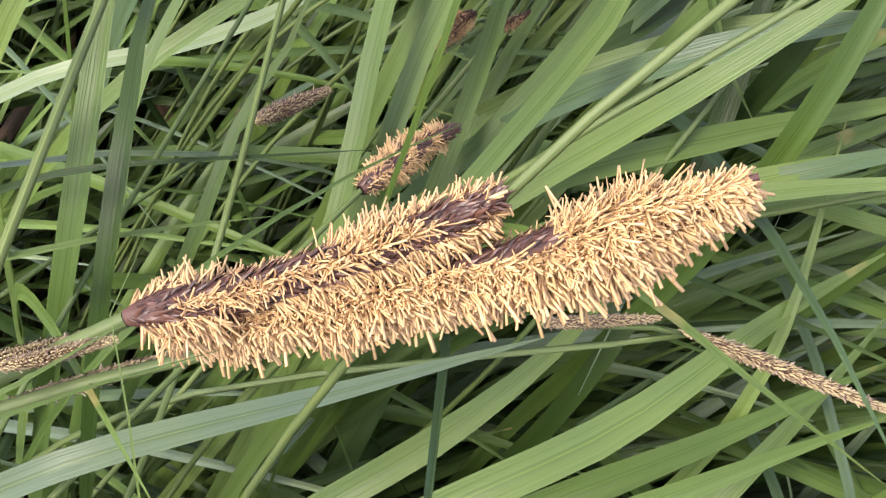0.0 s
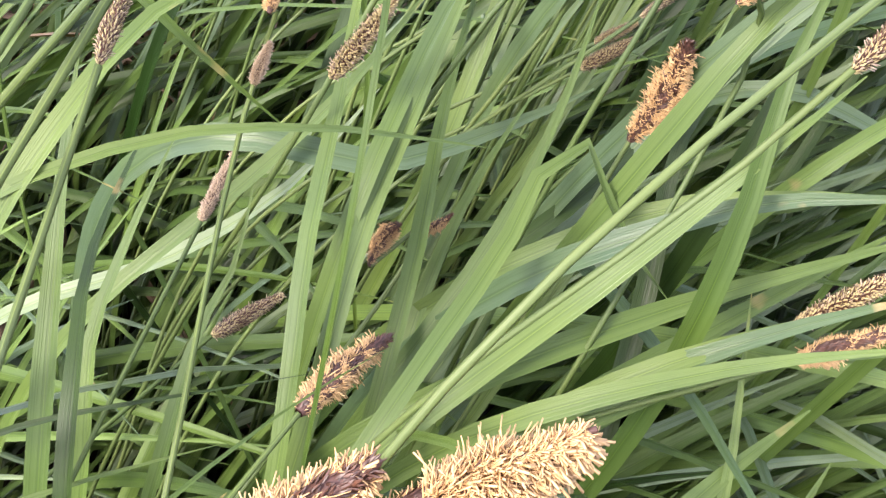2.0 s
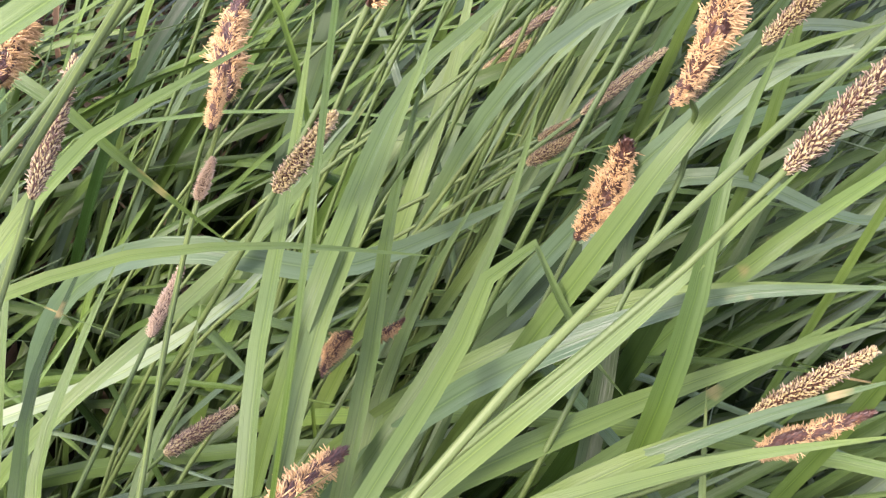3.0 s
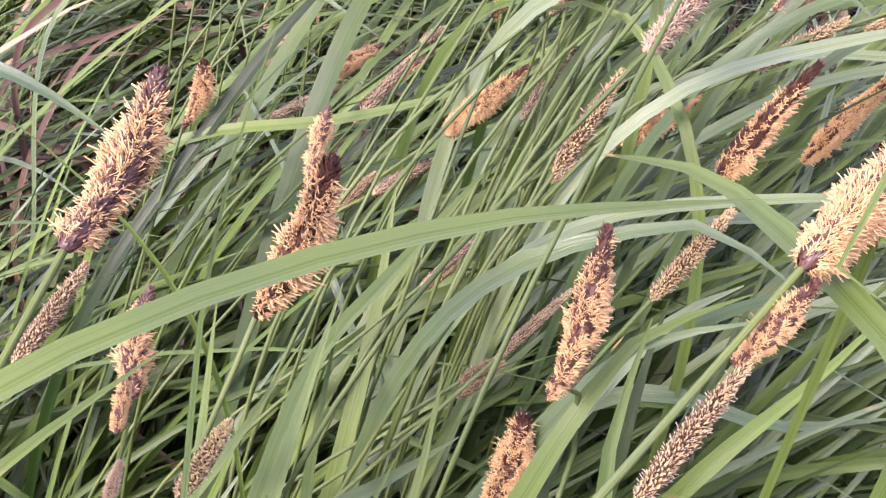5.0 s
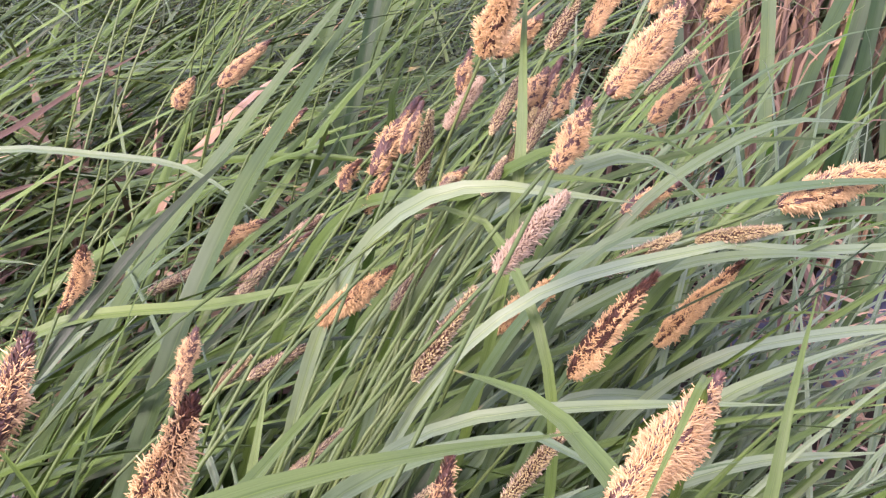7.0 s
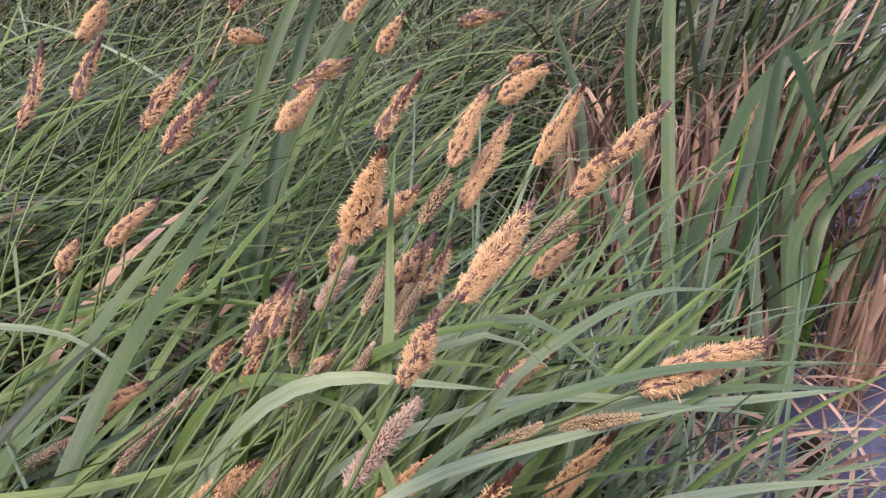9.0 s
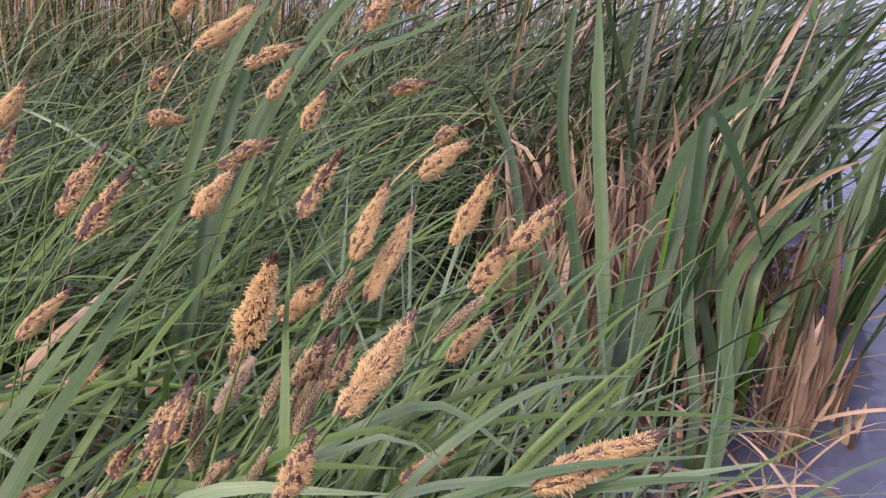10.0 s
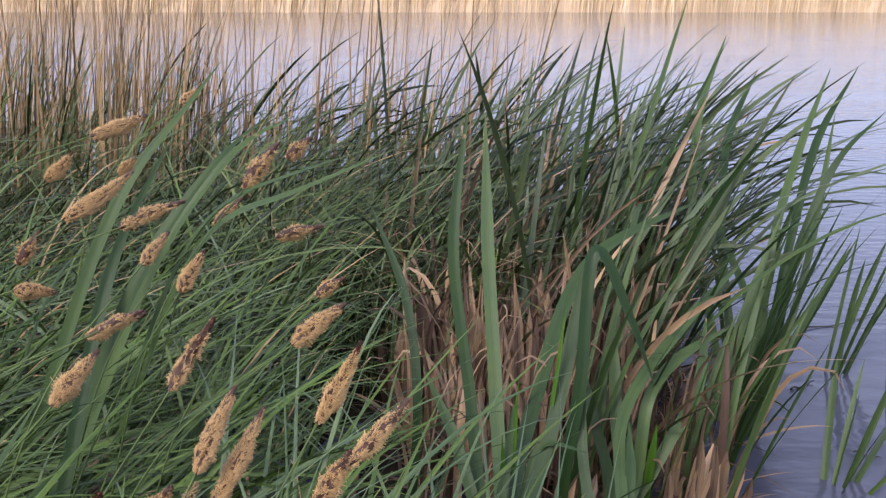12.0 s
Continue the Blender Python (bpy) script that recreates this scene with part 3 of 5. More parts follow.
notable_leaf(tussock_mid, 0.0051, (0.014, 0.401, 0.573), (-0.008, 0.428, 0.588), (-0.039, 0.424, 0.591), (-0.048, 0.414, 0.574))
notable_leaf(tussock_mid, 0.0058, (0.100, 0.266, 0.591), (0.104, 0.285, 0.616), (0.110, 0.308, 0.636), light=True)
notable_leaf(tussock_mid, 0.0077, (-0.051, 0.456, 0.582), (-0.026, 0.444, 0.589), (0.009, 0.447, 0.601), (0.056, 0.452, 0.600))
notable_leaf(tussock_mid, 0.0061, (0.030, 0.439, 0.622), (0.059, 0.435, 0.630), (0.078, 0.413, 0.631))
notable_leaf(tussock_mid, 0.0072, (-0.067, 0.498, 0.580), (-0.060, 0.500, 0.626), (-0.051, 0.495, 0.635), (-0.040, 0.480, 0.619))
notable_leaf(tussock_mid, 0.0057, (0.005, 0.456, 0.619), (0.001, 0.482, 0.652), (-0.002, 0.513, 0.680))
notable_leaf(tussock_mid, 0.0074, (-0.008, 0.193, 0.516), (0.024, 0.206, 0.532), (0.067, 0.209, 0.548), bluish=True)
notable_leaf(tussock_mid, 0.0067, (0.005, 0.242, 0.551), (0.022, 0.246, 0.574), (0.055, 0.251, 0.586), bluish=True)
notable_leaf(tussock_mid, 0.0067, (0.024, 0.173, 0.510), (0.050, 0.186, 0.523), (0.072, 0.194, 0.534), bluish=True)
notable_leaf(tussock_mid, 0.0071, (-0.000, 0.419, 0.609), (0.030, 0.421, 0.607), (0.056, 0.431, 0.601), bluish=True)
notable_leaf(tussock_mid, 0.0055, (0.030, 0.454, 0.607), (0.054, 0.458, 0.613), (0.078, 0.443, 0.605), bluish=True)
notable_leaf(tussock_mid, 0.0052, (0.033, 0.387, 0.585), (0.086, 0.413, 0.592), (0.144, 0.440, 0.596), bluish=True)
notable_leaf(tussock_mid, 0.0049, (0.012, 0.323, 0.565), (0.059, 0.331, 0.571), (0.117, 0.347, 0.568), bluish=True)
notable_leaf(tussock_mid, 0.0053, (0.083, 0.504, 0.589), (0.124, 0.532, 0.603), (0.170, 0.556, 0.597), bluish=True)
notable_leaf(tussock_mid, 0.0049, (0.068, 0.419, 0.601), (0.118, 0.435, 0.612), (0.197, 0.455, 0.613), bluish=True)
notable_leaf(tussock_mid, 0.0047, (0.109, 0.445, 0.589), (0.157, 0.455, 0.596), (0.223, 0.479, 0.587), bluish=True)
notable_leaf(tussock_mid, 0.0067, (0.010, 0.287, 0.580), (0.035, 0.292, 0.584), (0.065, 0.282, 0.572), bluish=True)
notable_leaf(tussock_mid, 0.0203, (-0.168, 0.552, 0.535), (-0.147, 0.607, 0.575), (-0.113, 0.689, 0.645), broad=True)
notable_leaf(tussock_mid, 0.0200, (-0.074, 1.141, 0.663), (-0.013, 1.106, 0.691), (0.104, 1.074, 0.746), broad=True)
notable_leaf(tussock_mid, 0.0205, (-0.211, 1.207, 0.641), (-0.201, 1.237, 0.669), (-0.176, 1.285, 0.728), broad=True)
notable_leaf(tussock_mid, 0.0233, (-0.167, 1.209, 0.634), (-0.108, 1.260, 0.711), (-0.061, 1.305, 0.751), broad=True)
notable_leaf(tussock_mid, 0.0222, (-0.082, 1.185, 0.672), (-0.013, 1.152, 0.704), (0.069, 1.116, 0.737), broad=True)
notable_leaf(tussock_mid, 0.0239, (-0.253, 1.404, 0.672), (-0.200, 1.450, 0.741), (-0.160, 1.495, 0.798), broad=True)
notable_leaf(tussock_mid, 0.0257, (-0.154, 1.268, 0.648), (-0.092, 1.315, 0.716), (-0.041, 1.358, 0.741), broad=True)
notable_leaf(tussock_near, 0.0081, (-0.021, 0.159, 0.458), (0.018, 0.199, 0.479), (0.067, 0.246, 0.503), light=True)
notable_leaf(tussock_near, 0.0064, (-0.004, 0.161, 0.475), (0.030, 0.188, 0.486), (0.074, 0.210, 0.489), light=True)
notable_leaf(tussock_near, 0.0076, (0.027, 0.176, 0.511), (0.046, 0.189, 0.515), (0.066, 0.202, 0.519), light=True)
notable_leaf(tussock_near, 0.0050, (0.038, 0.174, 0.471), (0.034, 0.190, 0.486), (0.030, 0.205, 0.501))
notable_leaf(tussock_near, 0.0082, (-0.137, 0.102, 0.478), (-0.144, 0.126, 0.501), (-0.152, 0.158, 0.533), (-0.156, 0.177, 0.550))
notable_leaf(tussock_near, 0.0066, (-0.142, 0.116, 0.451), (-0.148, 0.135, 0.469), (-0.146, 0.162, 0.492), (-0.141, 0.189, 0.514))
notable_leaf(tussock_near, 0.0021, (-0.124, 0.098, 0.497), (-0.091, 0.117, 0.502), (-0.067, 0.131, 0.505))
notable_leaf(tussock_near, 0.0095, (-0.142, 0.219, 0.485), (-0.094, 0.232, 0.480), (-0.060, 0.256, 0.488), (-0.037, 0.275, 0.497), bluish=True)
notable_leaf(tussock_near, 0.0055, (-0.057, 0.174, 0.470), (-0.047, 0.196, 0.487), (-0.037, 0.241, 0.522), (-0.036, 0.266, 0.544))
notable_leaf(tussock_near, 0.0058, (-0.119, 0.126, 0.450), (-0.119, 0.149, 0.471), (-0.114, 0.169, 0.487), (-0.116, 0.187, 0.503))
notable_leaf(tussock_near, 0.0068, (-0.059, 0.206, 0.458), (-0.027, 0.245, 0.481), (-0.003, 0.286, 0.508), (0.014, 0.310, 0.524))
notable_leaf(tussock_near, 0.0060, (-0.163, 0.162, 0.457), (-0.133, 0.202, 0.481), (-0.110, 0.236, 0.503), (-0.090, 0.276, 0.531))
notable_leaf(tussock_near, 0.0058, (-0.035, 0.208, 0.437), (-0.024, 0.242, 0.463), (-0.011, 0.277, 0.489), (-0.000, 0.317, 0.520))
notable_leaf(tussock_near, 0.0066, (-0.063, 0.159, 0.432), (-0.065, 0.192, 0.461), (-0.059, 0.227, 0.491), (-0.050, 0.253, 0.510))
notable_leaf(tussock_near, 0.0015, (-0.159, 0.152, 0.530), (-0.144, 0.153, 0.525), (-0.118, 0.155, 0.518))
notable_leaf(tussock_near, 0.0057, (-0.206, 0.160, 0.430), (-0.164, 0.191, 0.442), (-0.131, 0.226, 0.460), (-0.111, 0.261, 0.484), bluish=True)
notable_leaf(tussock_near, 0.0075, (0.002, 0.179, 0.440), (0.001, 0.217, 0.473), (-0.001, 0.259, 0.512), (0.016, 0.288, 0.530))
notable_leaf(tussock_mid, 0.0104, (-0.004, 0.271, 0.508), (0.015, 0.290, 0.527), (0.032, 0.305, 0.540), (0.050, 0.316, 0.546), bluish=True)
notable_leaf(tussock_mid, 0.0080, (0.021, 0.257, 0.530), (0.024, 0.269, 0.546), (0.029, 0.283, 0.563))
notable_leaf(tussock_mid, 0.0072, (0.034, 0.358, 0.452), (0.066, 0.361, 0.441), (0.120, 0.378, 0.440), bluish=True)
notable_leaf(tussock_mid, 0.0074, (0.056, 0.310, 0.482), (0.080, 0.330, 0.499), (0.104, 0.353, 0.519))
notable_leaf(tussock_mid, 0.0090, (-0.279, 0.384, 0.563), (-0.255, 0.384, 0.551), (-0.228, 0.381, 0.535), bluish=True)
notable_leaf(tussock_mid, 0.0087, (-0.099, 0.308, 0.443), (-0.093, 0.336, 0.480), (-0.090, 0.374, 0.532))
notable_leaf(tussock_mid, 0.0060, (-0.068, 0.339, 0.418), (-0.050, 0.371, 0.455), (-0.033, 0.402, 0.491))
notable_leaf(tussock_mid, 0.0073, (-0.214, 0.421, 0.514), (-0.143, 0.447, 0.517), (-0.065, 0.482, 0.529))
notable_leaf(tussock_mid, 0.0079, (-0.247, 0.374, 0.462), (-0.216, 0.414, 0.505), (-0.171, 0.468, 0.560), (-0.142, 0.496, 0.586))
notable_leaf(tussock_mid, 0.0073, (-0.146, 0.355, 0.388), (-0.093, 0.429, 0.469), (-0.044, 0.463, 0.494), (0.014, 0.489, 0.502))
notable_leaf(tussock_mid, 0.0073, (-0.093, 0.375, 0.463), (-0.046, 0.400, 0.477), (-0.006, 0.430, 0.501), (0.023, 0.467, 0.540))
notable_leaf(tussock_mid, 0.0061, (0.022, 0.368, 0.472), (0.054, 0.386, 0.482), (0.113, 0.410, 0.489), bluish=True)
notable_leaf(tussock_mid, 0.0082, (0.076, 0.451, 0.425), (0.120, 0.467, 0.439), (0.196, 0.487, 0.445), bluish=True)
notable_leaf(tussock_mid, 0.0082, (0.119, 0.486, 0.474), (0.152, 0.500, 0.486), (0.190, 0.515, 0.499), bluish=True)
notable_leaf(tussock_mid, 0.0049, (-0.328, 0.549, 0.543), (-0.266, 0.560, 0.540), (-0.214, 0.567, 0.533), (-0.164, 0.562, 0.505), bluish=True)
notable_leaf(tussock_mid, 0.0071, (0.048, 0.520, 0.435), (0.108, 0.530, 0.431), (0.171, 0.547, 0.438), bluish=True)
notable_leaf(tussock_mid, 0.0060, (-0.011, 0.558, 0.441), (0.071, 0.592, 0.471), (0.134, 0.628, 0.514), (0.203, 0.671, 0.566))
notable_leaf(tussock_mid, 0.0066, (0.023, 0.554, 0.464), (0.086, 0.582, 0.490), (0.151, 0.599, 0.496), (0.207, 0.608, 0.492), bluish=True)
notable_leaf(tussock_mid, 0.0080, (-0.067, 0.551, 0.481), (0.003, 0.584, 0.533), (0.062, 0.600, 0.549), (0.110, 0.593, 0.518), bluish=True)
notable_leaf(tussock_mid, 0.0068, (-0.024, 0.574, 0.470), (0.064, 0.598, 0.495), (0.164, 0.611, 0.493), (0.272, 0.631, 0.503), bluish=True)
notable_leaf(tussock_mid, 0.0056, (-0.011, 0.628, 0.488), (0.060, 0.653, 0.522), (0.139, 0.672, 0.539), (0.192, 0.680, 0.539))
notable_leaf(tussock_mid, 0.0060, (0.017, 0.680, 0.496), (0.092, 0.704, 0.526), (0.167, 0.719, 0.537))
notable_leaf(tussock_mid, 0.0067, (0.121, 0.520, 0.476), (0.172, 0.532, 0.486), (0.254, 0.547, 0.493), bluish=True)
notable_leaf(tussock_mid, 0.0043, (0.076, 0.684, 0.486), (0.172, 0.700, 0.492), (0.246, 0.709, 0.489), (0.296, 0.713, 0.482))
notable_leaf(tussock_mid, 0.0151, (-0.231, 0.553, 0.488), (-0.181, 0.591, 0.558), (-0.137, 0.623, 0.615), (-0.099, 0.647, 0.658), broad=True)
notable_leaf(tussock_near, 0.0115, (-0.017, 0.094, 0.429), (0.010, 0.125, 0.442), (0.039, 0.171, 0.465), (0.055, 0.193, 0.474), light=True)
notable_leaf(tussock_near, 0.0102, (0.007, 0.111, 0.422), (0.035, 0.140, 0.433), (0.070, 0.179, 0.449), light=True)
notable_leaf(tussock_near, 0.0095, (0.030, 0.115, 0.443), (0.053, 0.138, 0.452), (0.071, 0.155, 0.458), light=True)
notable_leaf(tussock_near, 0.0091, (-0.014, 0.171, 0.441), (0.016, 0.202, 0.454), (0.050, 0.233, 0.465), light=True)
notable_leaf(tussock_near, 0.0091, (0.048, 0.141, 0.406), (0.061, 0.176, 0.425), (0.069, 0.202, 0.440), light=True)
notable_leaf(tussock_near, 0.0097, (-0.051, 0.085, 0.407), (-0.030, 0.114, 0.421), (-0.012, 0.148, 0.438), (-0.003, 0.180, 0.456))

# ---- flower spikes ----
def profile(z, blunt=0.72):
    """Thickness of a spindle along its length, 1 at its widest."""
    return np.clip(np.sin(np.pi * np.clip(z, 0.0, 1) ** blunt) ** 0.75, 0.1, 1)


def quills(base, way, length, radius, sides=3, seg=2, bend=0.25, rnd=rng):
    """Many thin bent rods at once."""
    n = len(base)
    s = np.linspace(0, 1, seg + 1)
    away = rnd.normal(0, 1, (n, 3)) * bend
    c = base[:, None, :] + length[:, None, None] * (way[:, None, :] * s[None, :, None] + away[:, None, :] * (s**2)[None, :, None])
    a = np.cross(way, np.array([0.3, 0.5, 0.8]))
    a /= np.linalg.norm(a, axis=1, keepdims=True) + 1e-9
    b = np.cross(way, a)
    ang = np.arange(sides) * 2 * np.pi / sides
    ring = a[:, None, :] * np.cos(ang)[None, :, None] + b[:, None, :] * np.sin(ang)[None, :, None]
    r = radius * np.linspace(1.0, 0.8, seg + 1)
    v = c[:, :, None, :] + ring[:, None] * r[None, :, None, None]
    i = np.arange(v.size // 3).reshape(n, seg + 1, sides)
    j = np.roll(i, -1, axis=2)
    f = np.stack([i[:, :-1], j[:, :-1], j[:, 1:], i[:, 1:]], -1).reshape(-1, 4).tolist()
    f += i[:, -1].tolist()
    return v.reshape(-1, 3), f


def scale_leaves(z, phi, radius, length, width, flare, rnd=rng):
    """Pointed scales lying along a spike; each a little keeled."""
    n = len(z)
    out = np.stack([np.cos(phi), np.sin(phi), np.zeros(n)], 1)
    across = np.stack([-np.sin(phi), np.cos(phi), np.zeros(n)], 1)
    up = np.array([0, 0, 1.0])
    base = out * radius[:, None] + up * z[:, None]
    way = up * np.cos(flare)[:, None] + out * np.sin(flare)[:, None]
    way = way + across * rnd.normal(0, 0.25, n)[:, None]
    L, W = length[:, None], width[:, None]
    p0 = base - across * W * 0.35
    p1 = base + across * W * 0.35
    p2 = base + way * L * 0.45 - across * W * 0.5
    p3 = base + way * L * 0.45 + across * W * 0.5
    p4 = base + way * L * 0.5 + out * W * 0.3
    p5 = base + way * L + out * L * 0.05
    v = np.stack([p0, p1, p2, p3, p4, p5], 1)
    k = np.arange(n)[:, None] * 6
    f = np.concatenate([k + [0, 4, 2], k + [0, 1, 4], k + [1, 3, 4], k + [2, 4, 5], k + [4, 3, 5]], 0)
    return v.reshape(-1, 3), f


def spindle(L, r, rings=14, sides=8):
    z = np.linspace(0, 1, rings)
    return tube(np.stack([z * 0, z * 0, z * L], 1), r * profile(z), sides)


def patchy(z, phi, seed, scale=1.0):
    return np.array([noise.noise(Vector((math.cos(p) * 0.9 * scale + seed, math.sin(p) * 0.9 * scale, a * 4.0 * scale + seed * 3))) for a, p in zip(z, phi)])


def male_spike(seed, L=0.05, width=0.011, count=5600, bare=-0.3, sides=3, seg=2, thick=0.00018, tip_bare=0.8, scale_top=0.97, grain=1.0, stripe=0.35, base_bare=0.06, core=0.3, fringe=0.22, comb=0.3, flank=1.4, sag=0.35, ragged=0.035, tuft=1, swell=0.62, span=(0.0, 1.0), shape=None):
    """Axis, dark scales and cream anthers of a male spike; stands along +z from the origin. stripe: how bare its upper flank is, comb: how far neighbouring anthers lean alike, sag: how far they hang."""
    rnd = np.random.default_rng(seed)
    up = np.array([0, 0, 1.0])
    body = lambda a: (profile(a, swell) if shape is None else np.interp(a, *shape)) * (1 + 0.1 * np.sin(9 * a + seed) + 0.07 * np.sin(17 * a + 2.3 * seed))
    bow = rnd.normal(0, 0.12, 2) * width
    zz = np.linspace(0, 1, 14)
    ax = tube(np.stack([zz * 0, zz * 0, zz * L], 1), width * (core - 0.02) * body(zz), 8)
    n = 900
    z, phi = np.sort(rnd.uniform(0, scale_top, n)), np.arange(n) * 2.39996
    sc = scale_leaves(z * L, phi, width * core * 0.9 * body(z), rnd.uniform(0.0016, 0.003, n), rnd.uniform(0.0005, 0.001, n), rnd.normal(0.24, 0.2, n), rnd)
    home = np.repeat(np.arange(count // tuft), tuft)
    count = len(home)
    z, phi = rnd.uniform(0.02, 0.98, count // tuft)[home], rnd.uniform(0, 2 * np.pi, count // tuft)[home]
    drift = rnd.normal(0, 0.22 if tuft > 1 else 0.0, (count // tuft, 3))[home]
    size = rnd.uniform(0.65, 1.35, count // tuft)[home] if tuft > 1 else np.ones(count)
    if tuft > 1:
        z, phi = np.clip(z + rnd.normal(0, 0.008, count), 0, 1), phi + rnd.normal(0, 0.1, count)
    bareness = bare + stripe * np.clip((np.cos(phi - flank - 0.3 * math.sin(seed) * z) - 0.5) / 0.4, 0, 1) * np.clip((z - span[0]) / 0.06, 0, 1) * np.clip((span[1] - z) / 0.06, 0, 1)
    bareness = bareness + 0.9 * np.clip(z - tip_bare, 0, 1) / (1.001 - tip_bare) + 0.6 * np.clip(base_bare - z, 0, 1) / (base_bare + 0.001)
    keep = (patchy(z, phi, seed * 1.7, grain) + rnd.normal(0, ragged, count) > bareness) & (rnd.uniform(0, 1, count) < 0.3 + body(z))
    z, phi, drift, size = z[keep], phi[keep], drift[keep], size[keep]
    out = np.stack([np.cos(phi), np.sin(phi), np.zeros(len(z))], 1)
    across = np.stack([-np.sin(phi), np.cos(phi), np.zeros(len(z))], 1)
    flare = 1.15 + 1.3 * comb * patchy(z, phi, seed * 3.1 + 2, 1.8) + rnd.normal(0, 0.24, len(z)) - 0.5 * np.clip(z - 0.72, 0, 1) / 0.28
    swing = 1.6 * comb * patchy(z, phi, seed * 0.7 + 11, 1.8)
    way = out * np.sin(flare)[:, None] + up * np.cos(flare)[:, None] + across * swing[:, None] - np.array([0, sag, 0]) + drift + rnd.normal(0, 0.25, (len(z), 3))
    lumps = 1 + 0.5 * patchy(z, phi, seed * 2.3 + 7, 1.6)
    reach = width * fringe * lumps * size * rnd.uniform(0.65, 1.2, len(z)) * (0.45 + 0.55 * body(z))
    an = quills(out * (width * (core - 0.02) * body(z))[:, None] + up * (z * L)[:, None], way, reach, thick, sides, seg, 0.28, rnd)
    for v in (ax[0], sc[0], an[0]):
        v[:, :2] += np.sin(np.pi * np.clip(v[:, 2] / L, 0, 1))[:, None] * bow
    return (mesh_of("male_spike", ax[0], ax[1], AXIS), mesh_of("scale_cover", sc[0], sc[1], SCALE, smooth=False), mesh_of("anther_fringe", an[0], an[1], ANTHER))


def female_spike(seed, L=0.05, width=0.0075, count=1350, pale=0.0):
    """Axis, rows of olive utricles, dark scales between them and pale threads."""
    rnd = np.random.default_rng(seed)
    ax = spindle(L, width * 0.26)
    z = np.linspace(0.01, 0.97, count)
    phi = np.arange(count) * 2.39996 + rnd.normal(0, 0.16, count)
    z = z + rnd.normal(0, 0.008, count)
    out = np.stack([np.cos(phi), np.sin(phi), np.zeros(count)], 1)
    up = np.array([0, 0, 1.0])
    verts, faces = [], []
    ring = np.arange(5) * 2 * np.pi / 5
    levels = ((0.0, 0.35), (0.35, 1.0), (0.75, 0.75), (1.0, 0.15))
    base = out * (width * 0.31 * profile(z, 0.7))[:, None] + up * (z * L)[:, None]
    way = out * 0.62 + up * 0.8 + rnd.normal(0, 0.12, (count, 3))
    across = np.stack([-np.sin(phi), np.cos(phi), np.zeros(count)], 1)
    other = np.cross(way, across)
    size = rnd.uniform(0.85, 1.15, count) * width * 0.2
    v = np.stack([base[:, None, :] + way[:, None, :] * (size * a)[:, None, None] + (across[:, None, :] * np.cos(ring)[None, :, None] + other[:, None, :] * np.sin(ring)[None, :, None]) * (size * 0.24 * b)[:, None, None] for a, b in levels], 1)
    i = np.arange(v.size // 3).reshape(count, 4, 5)
    j = np.roll(i, -1, axis=2)
    f = np.stack([i[:, :-1], j[:, :-1], j[:, 1:], i[:, 1:]], -1).reshape(-1, 4)
    ut = mesh_of("utricle_cover", v.reshape(-1, 3), f, PALE_UTRICLE if pale else UTRICLE)
    sc = scale_leaves(z * L, phi + 0.25, width * (0.385 - 0.03 * pale) * profile(z, 0.7), rnd.uniform(0.16, 0.27, count) * width * (1 - 0.3 * pale), rnd.uniform(0.05, 0.085, count) * width * (1 - 0.3 * pale), rnd.uniform(0.5, 0.8, count), rnd)
    m = int(count * (0.3 + 0.7 * pale))
    z, phi = rnd.uniform(0.02, 0.98, m), rnd.uniform(0, 2 * np.pi, m)
    out = np.stack([np.cos(phi), np.sin(phi), np.zeros(m)], 1)
    way = out + up * 0.5 + rnd.normal(0, 0.3, (m, 3))
    st = quills(out * (width * 0.4 * profile(z, 0.7))[:, None] + up * (z * L)[:, None], way, rnd.uniform(0.08, 0.2, m) * width, 0.00016, 3, 1, 0.2, rnd)
    return (mesh_of("female_spike", ax[0], ax[1], AXIS), ut, mesh_of("scale_cover", sc[0], sc[1], SCALE, smooth=False), mesh_of("stigma_fringe", st[0], st[1], STIGMA))


# thickness along a spike: slender at the foot, fullest at the middle or above it, pointed or blunt
OUTLINES = (
    ((0, 0.12, 0.35, 0.6, 0.82, 1), (0.30, 0.52, 0.95, 1.0, 0.70, 0.18)),
    ((0, 0.15, 0.30, 0.5, 0.75, 1), (0.42, 0.78, 1.0, 0.92, 0.60, 0.15)),
    ((0, 0.20, 0.45, 0.7, 0.88, 1), (0.25, 0.45, 0.80, 1.0, 0.78, 0.22)),
    ((0, 0.10, 0.25, 0.4, 0.70, 1), (0.35, 0.70, 0.72, 1.0, 0.80, 0.20)),
)
SPIKES = {
    "male": [male_spike(k + 1, count=6600, bare=-0.15, grain=2.6, ragged=0.08, fringe=0.15, core=0.33, tip_bare=0.76, thick=0.00016, tuft=3, stripe=0.02 * k, flank=1.0 + 0.2 * k, base_bare=0.06 + 0.05 * (k % 3), shape=OUTLINES[k % 4]) for k in range(8)],
    "big": [male_spike(k + 41, L=0.05, width=0.0125, count=11000, bare=-0.25, grain=2.8, stripe=0.05, thick=0.00015, core=0.36, fringe=0.12, tuft=3) for k in range(3)],
    "dark": [male_spike(k + 11, bare=-0.14, tuft=4, thick=0.00017, count=4800, grain=2.2, stripe=0.36, fringe=0.16, core=0.32, tip_bare=0.68) for k in range(3)],
    "female": [female_spike(k + 21) for k in range(3)],
    "pale": [female_spike(k + 31, pale=1.0) for k in range(2)],
}
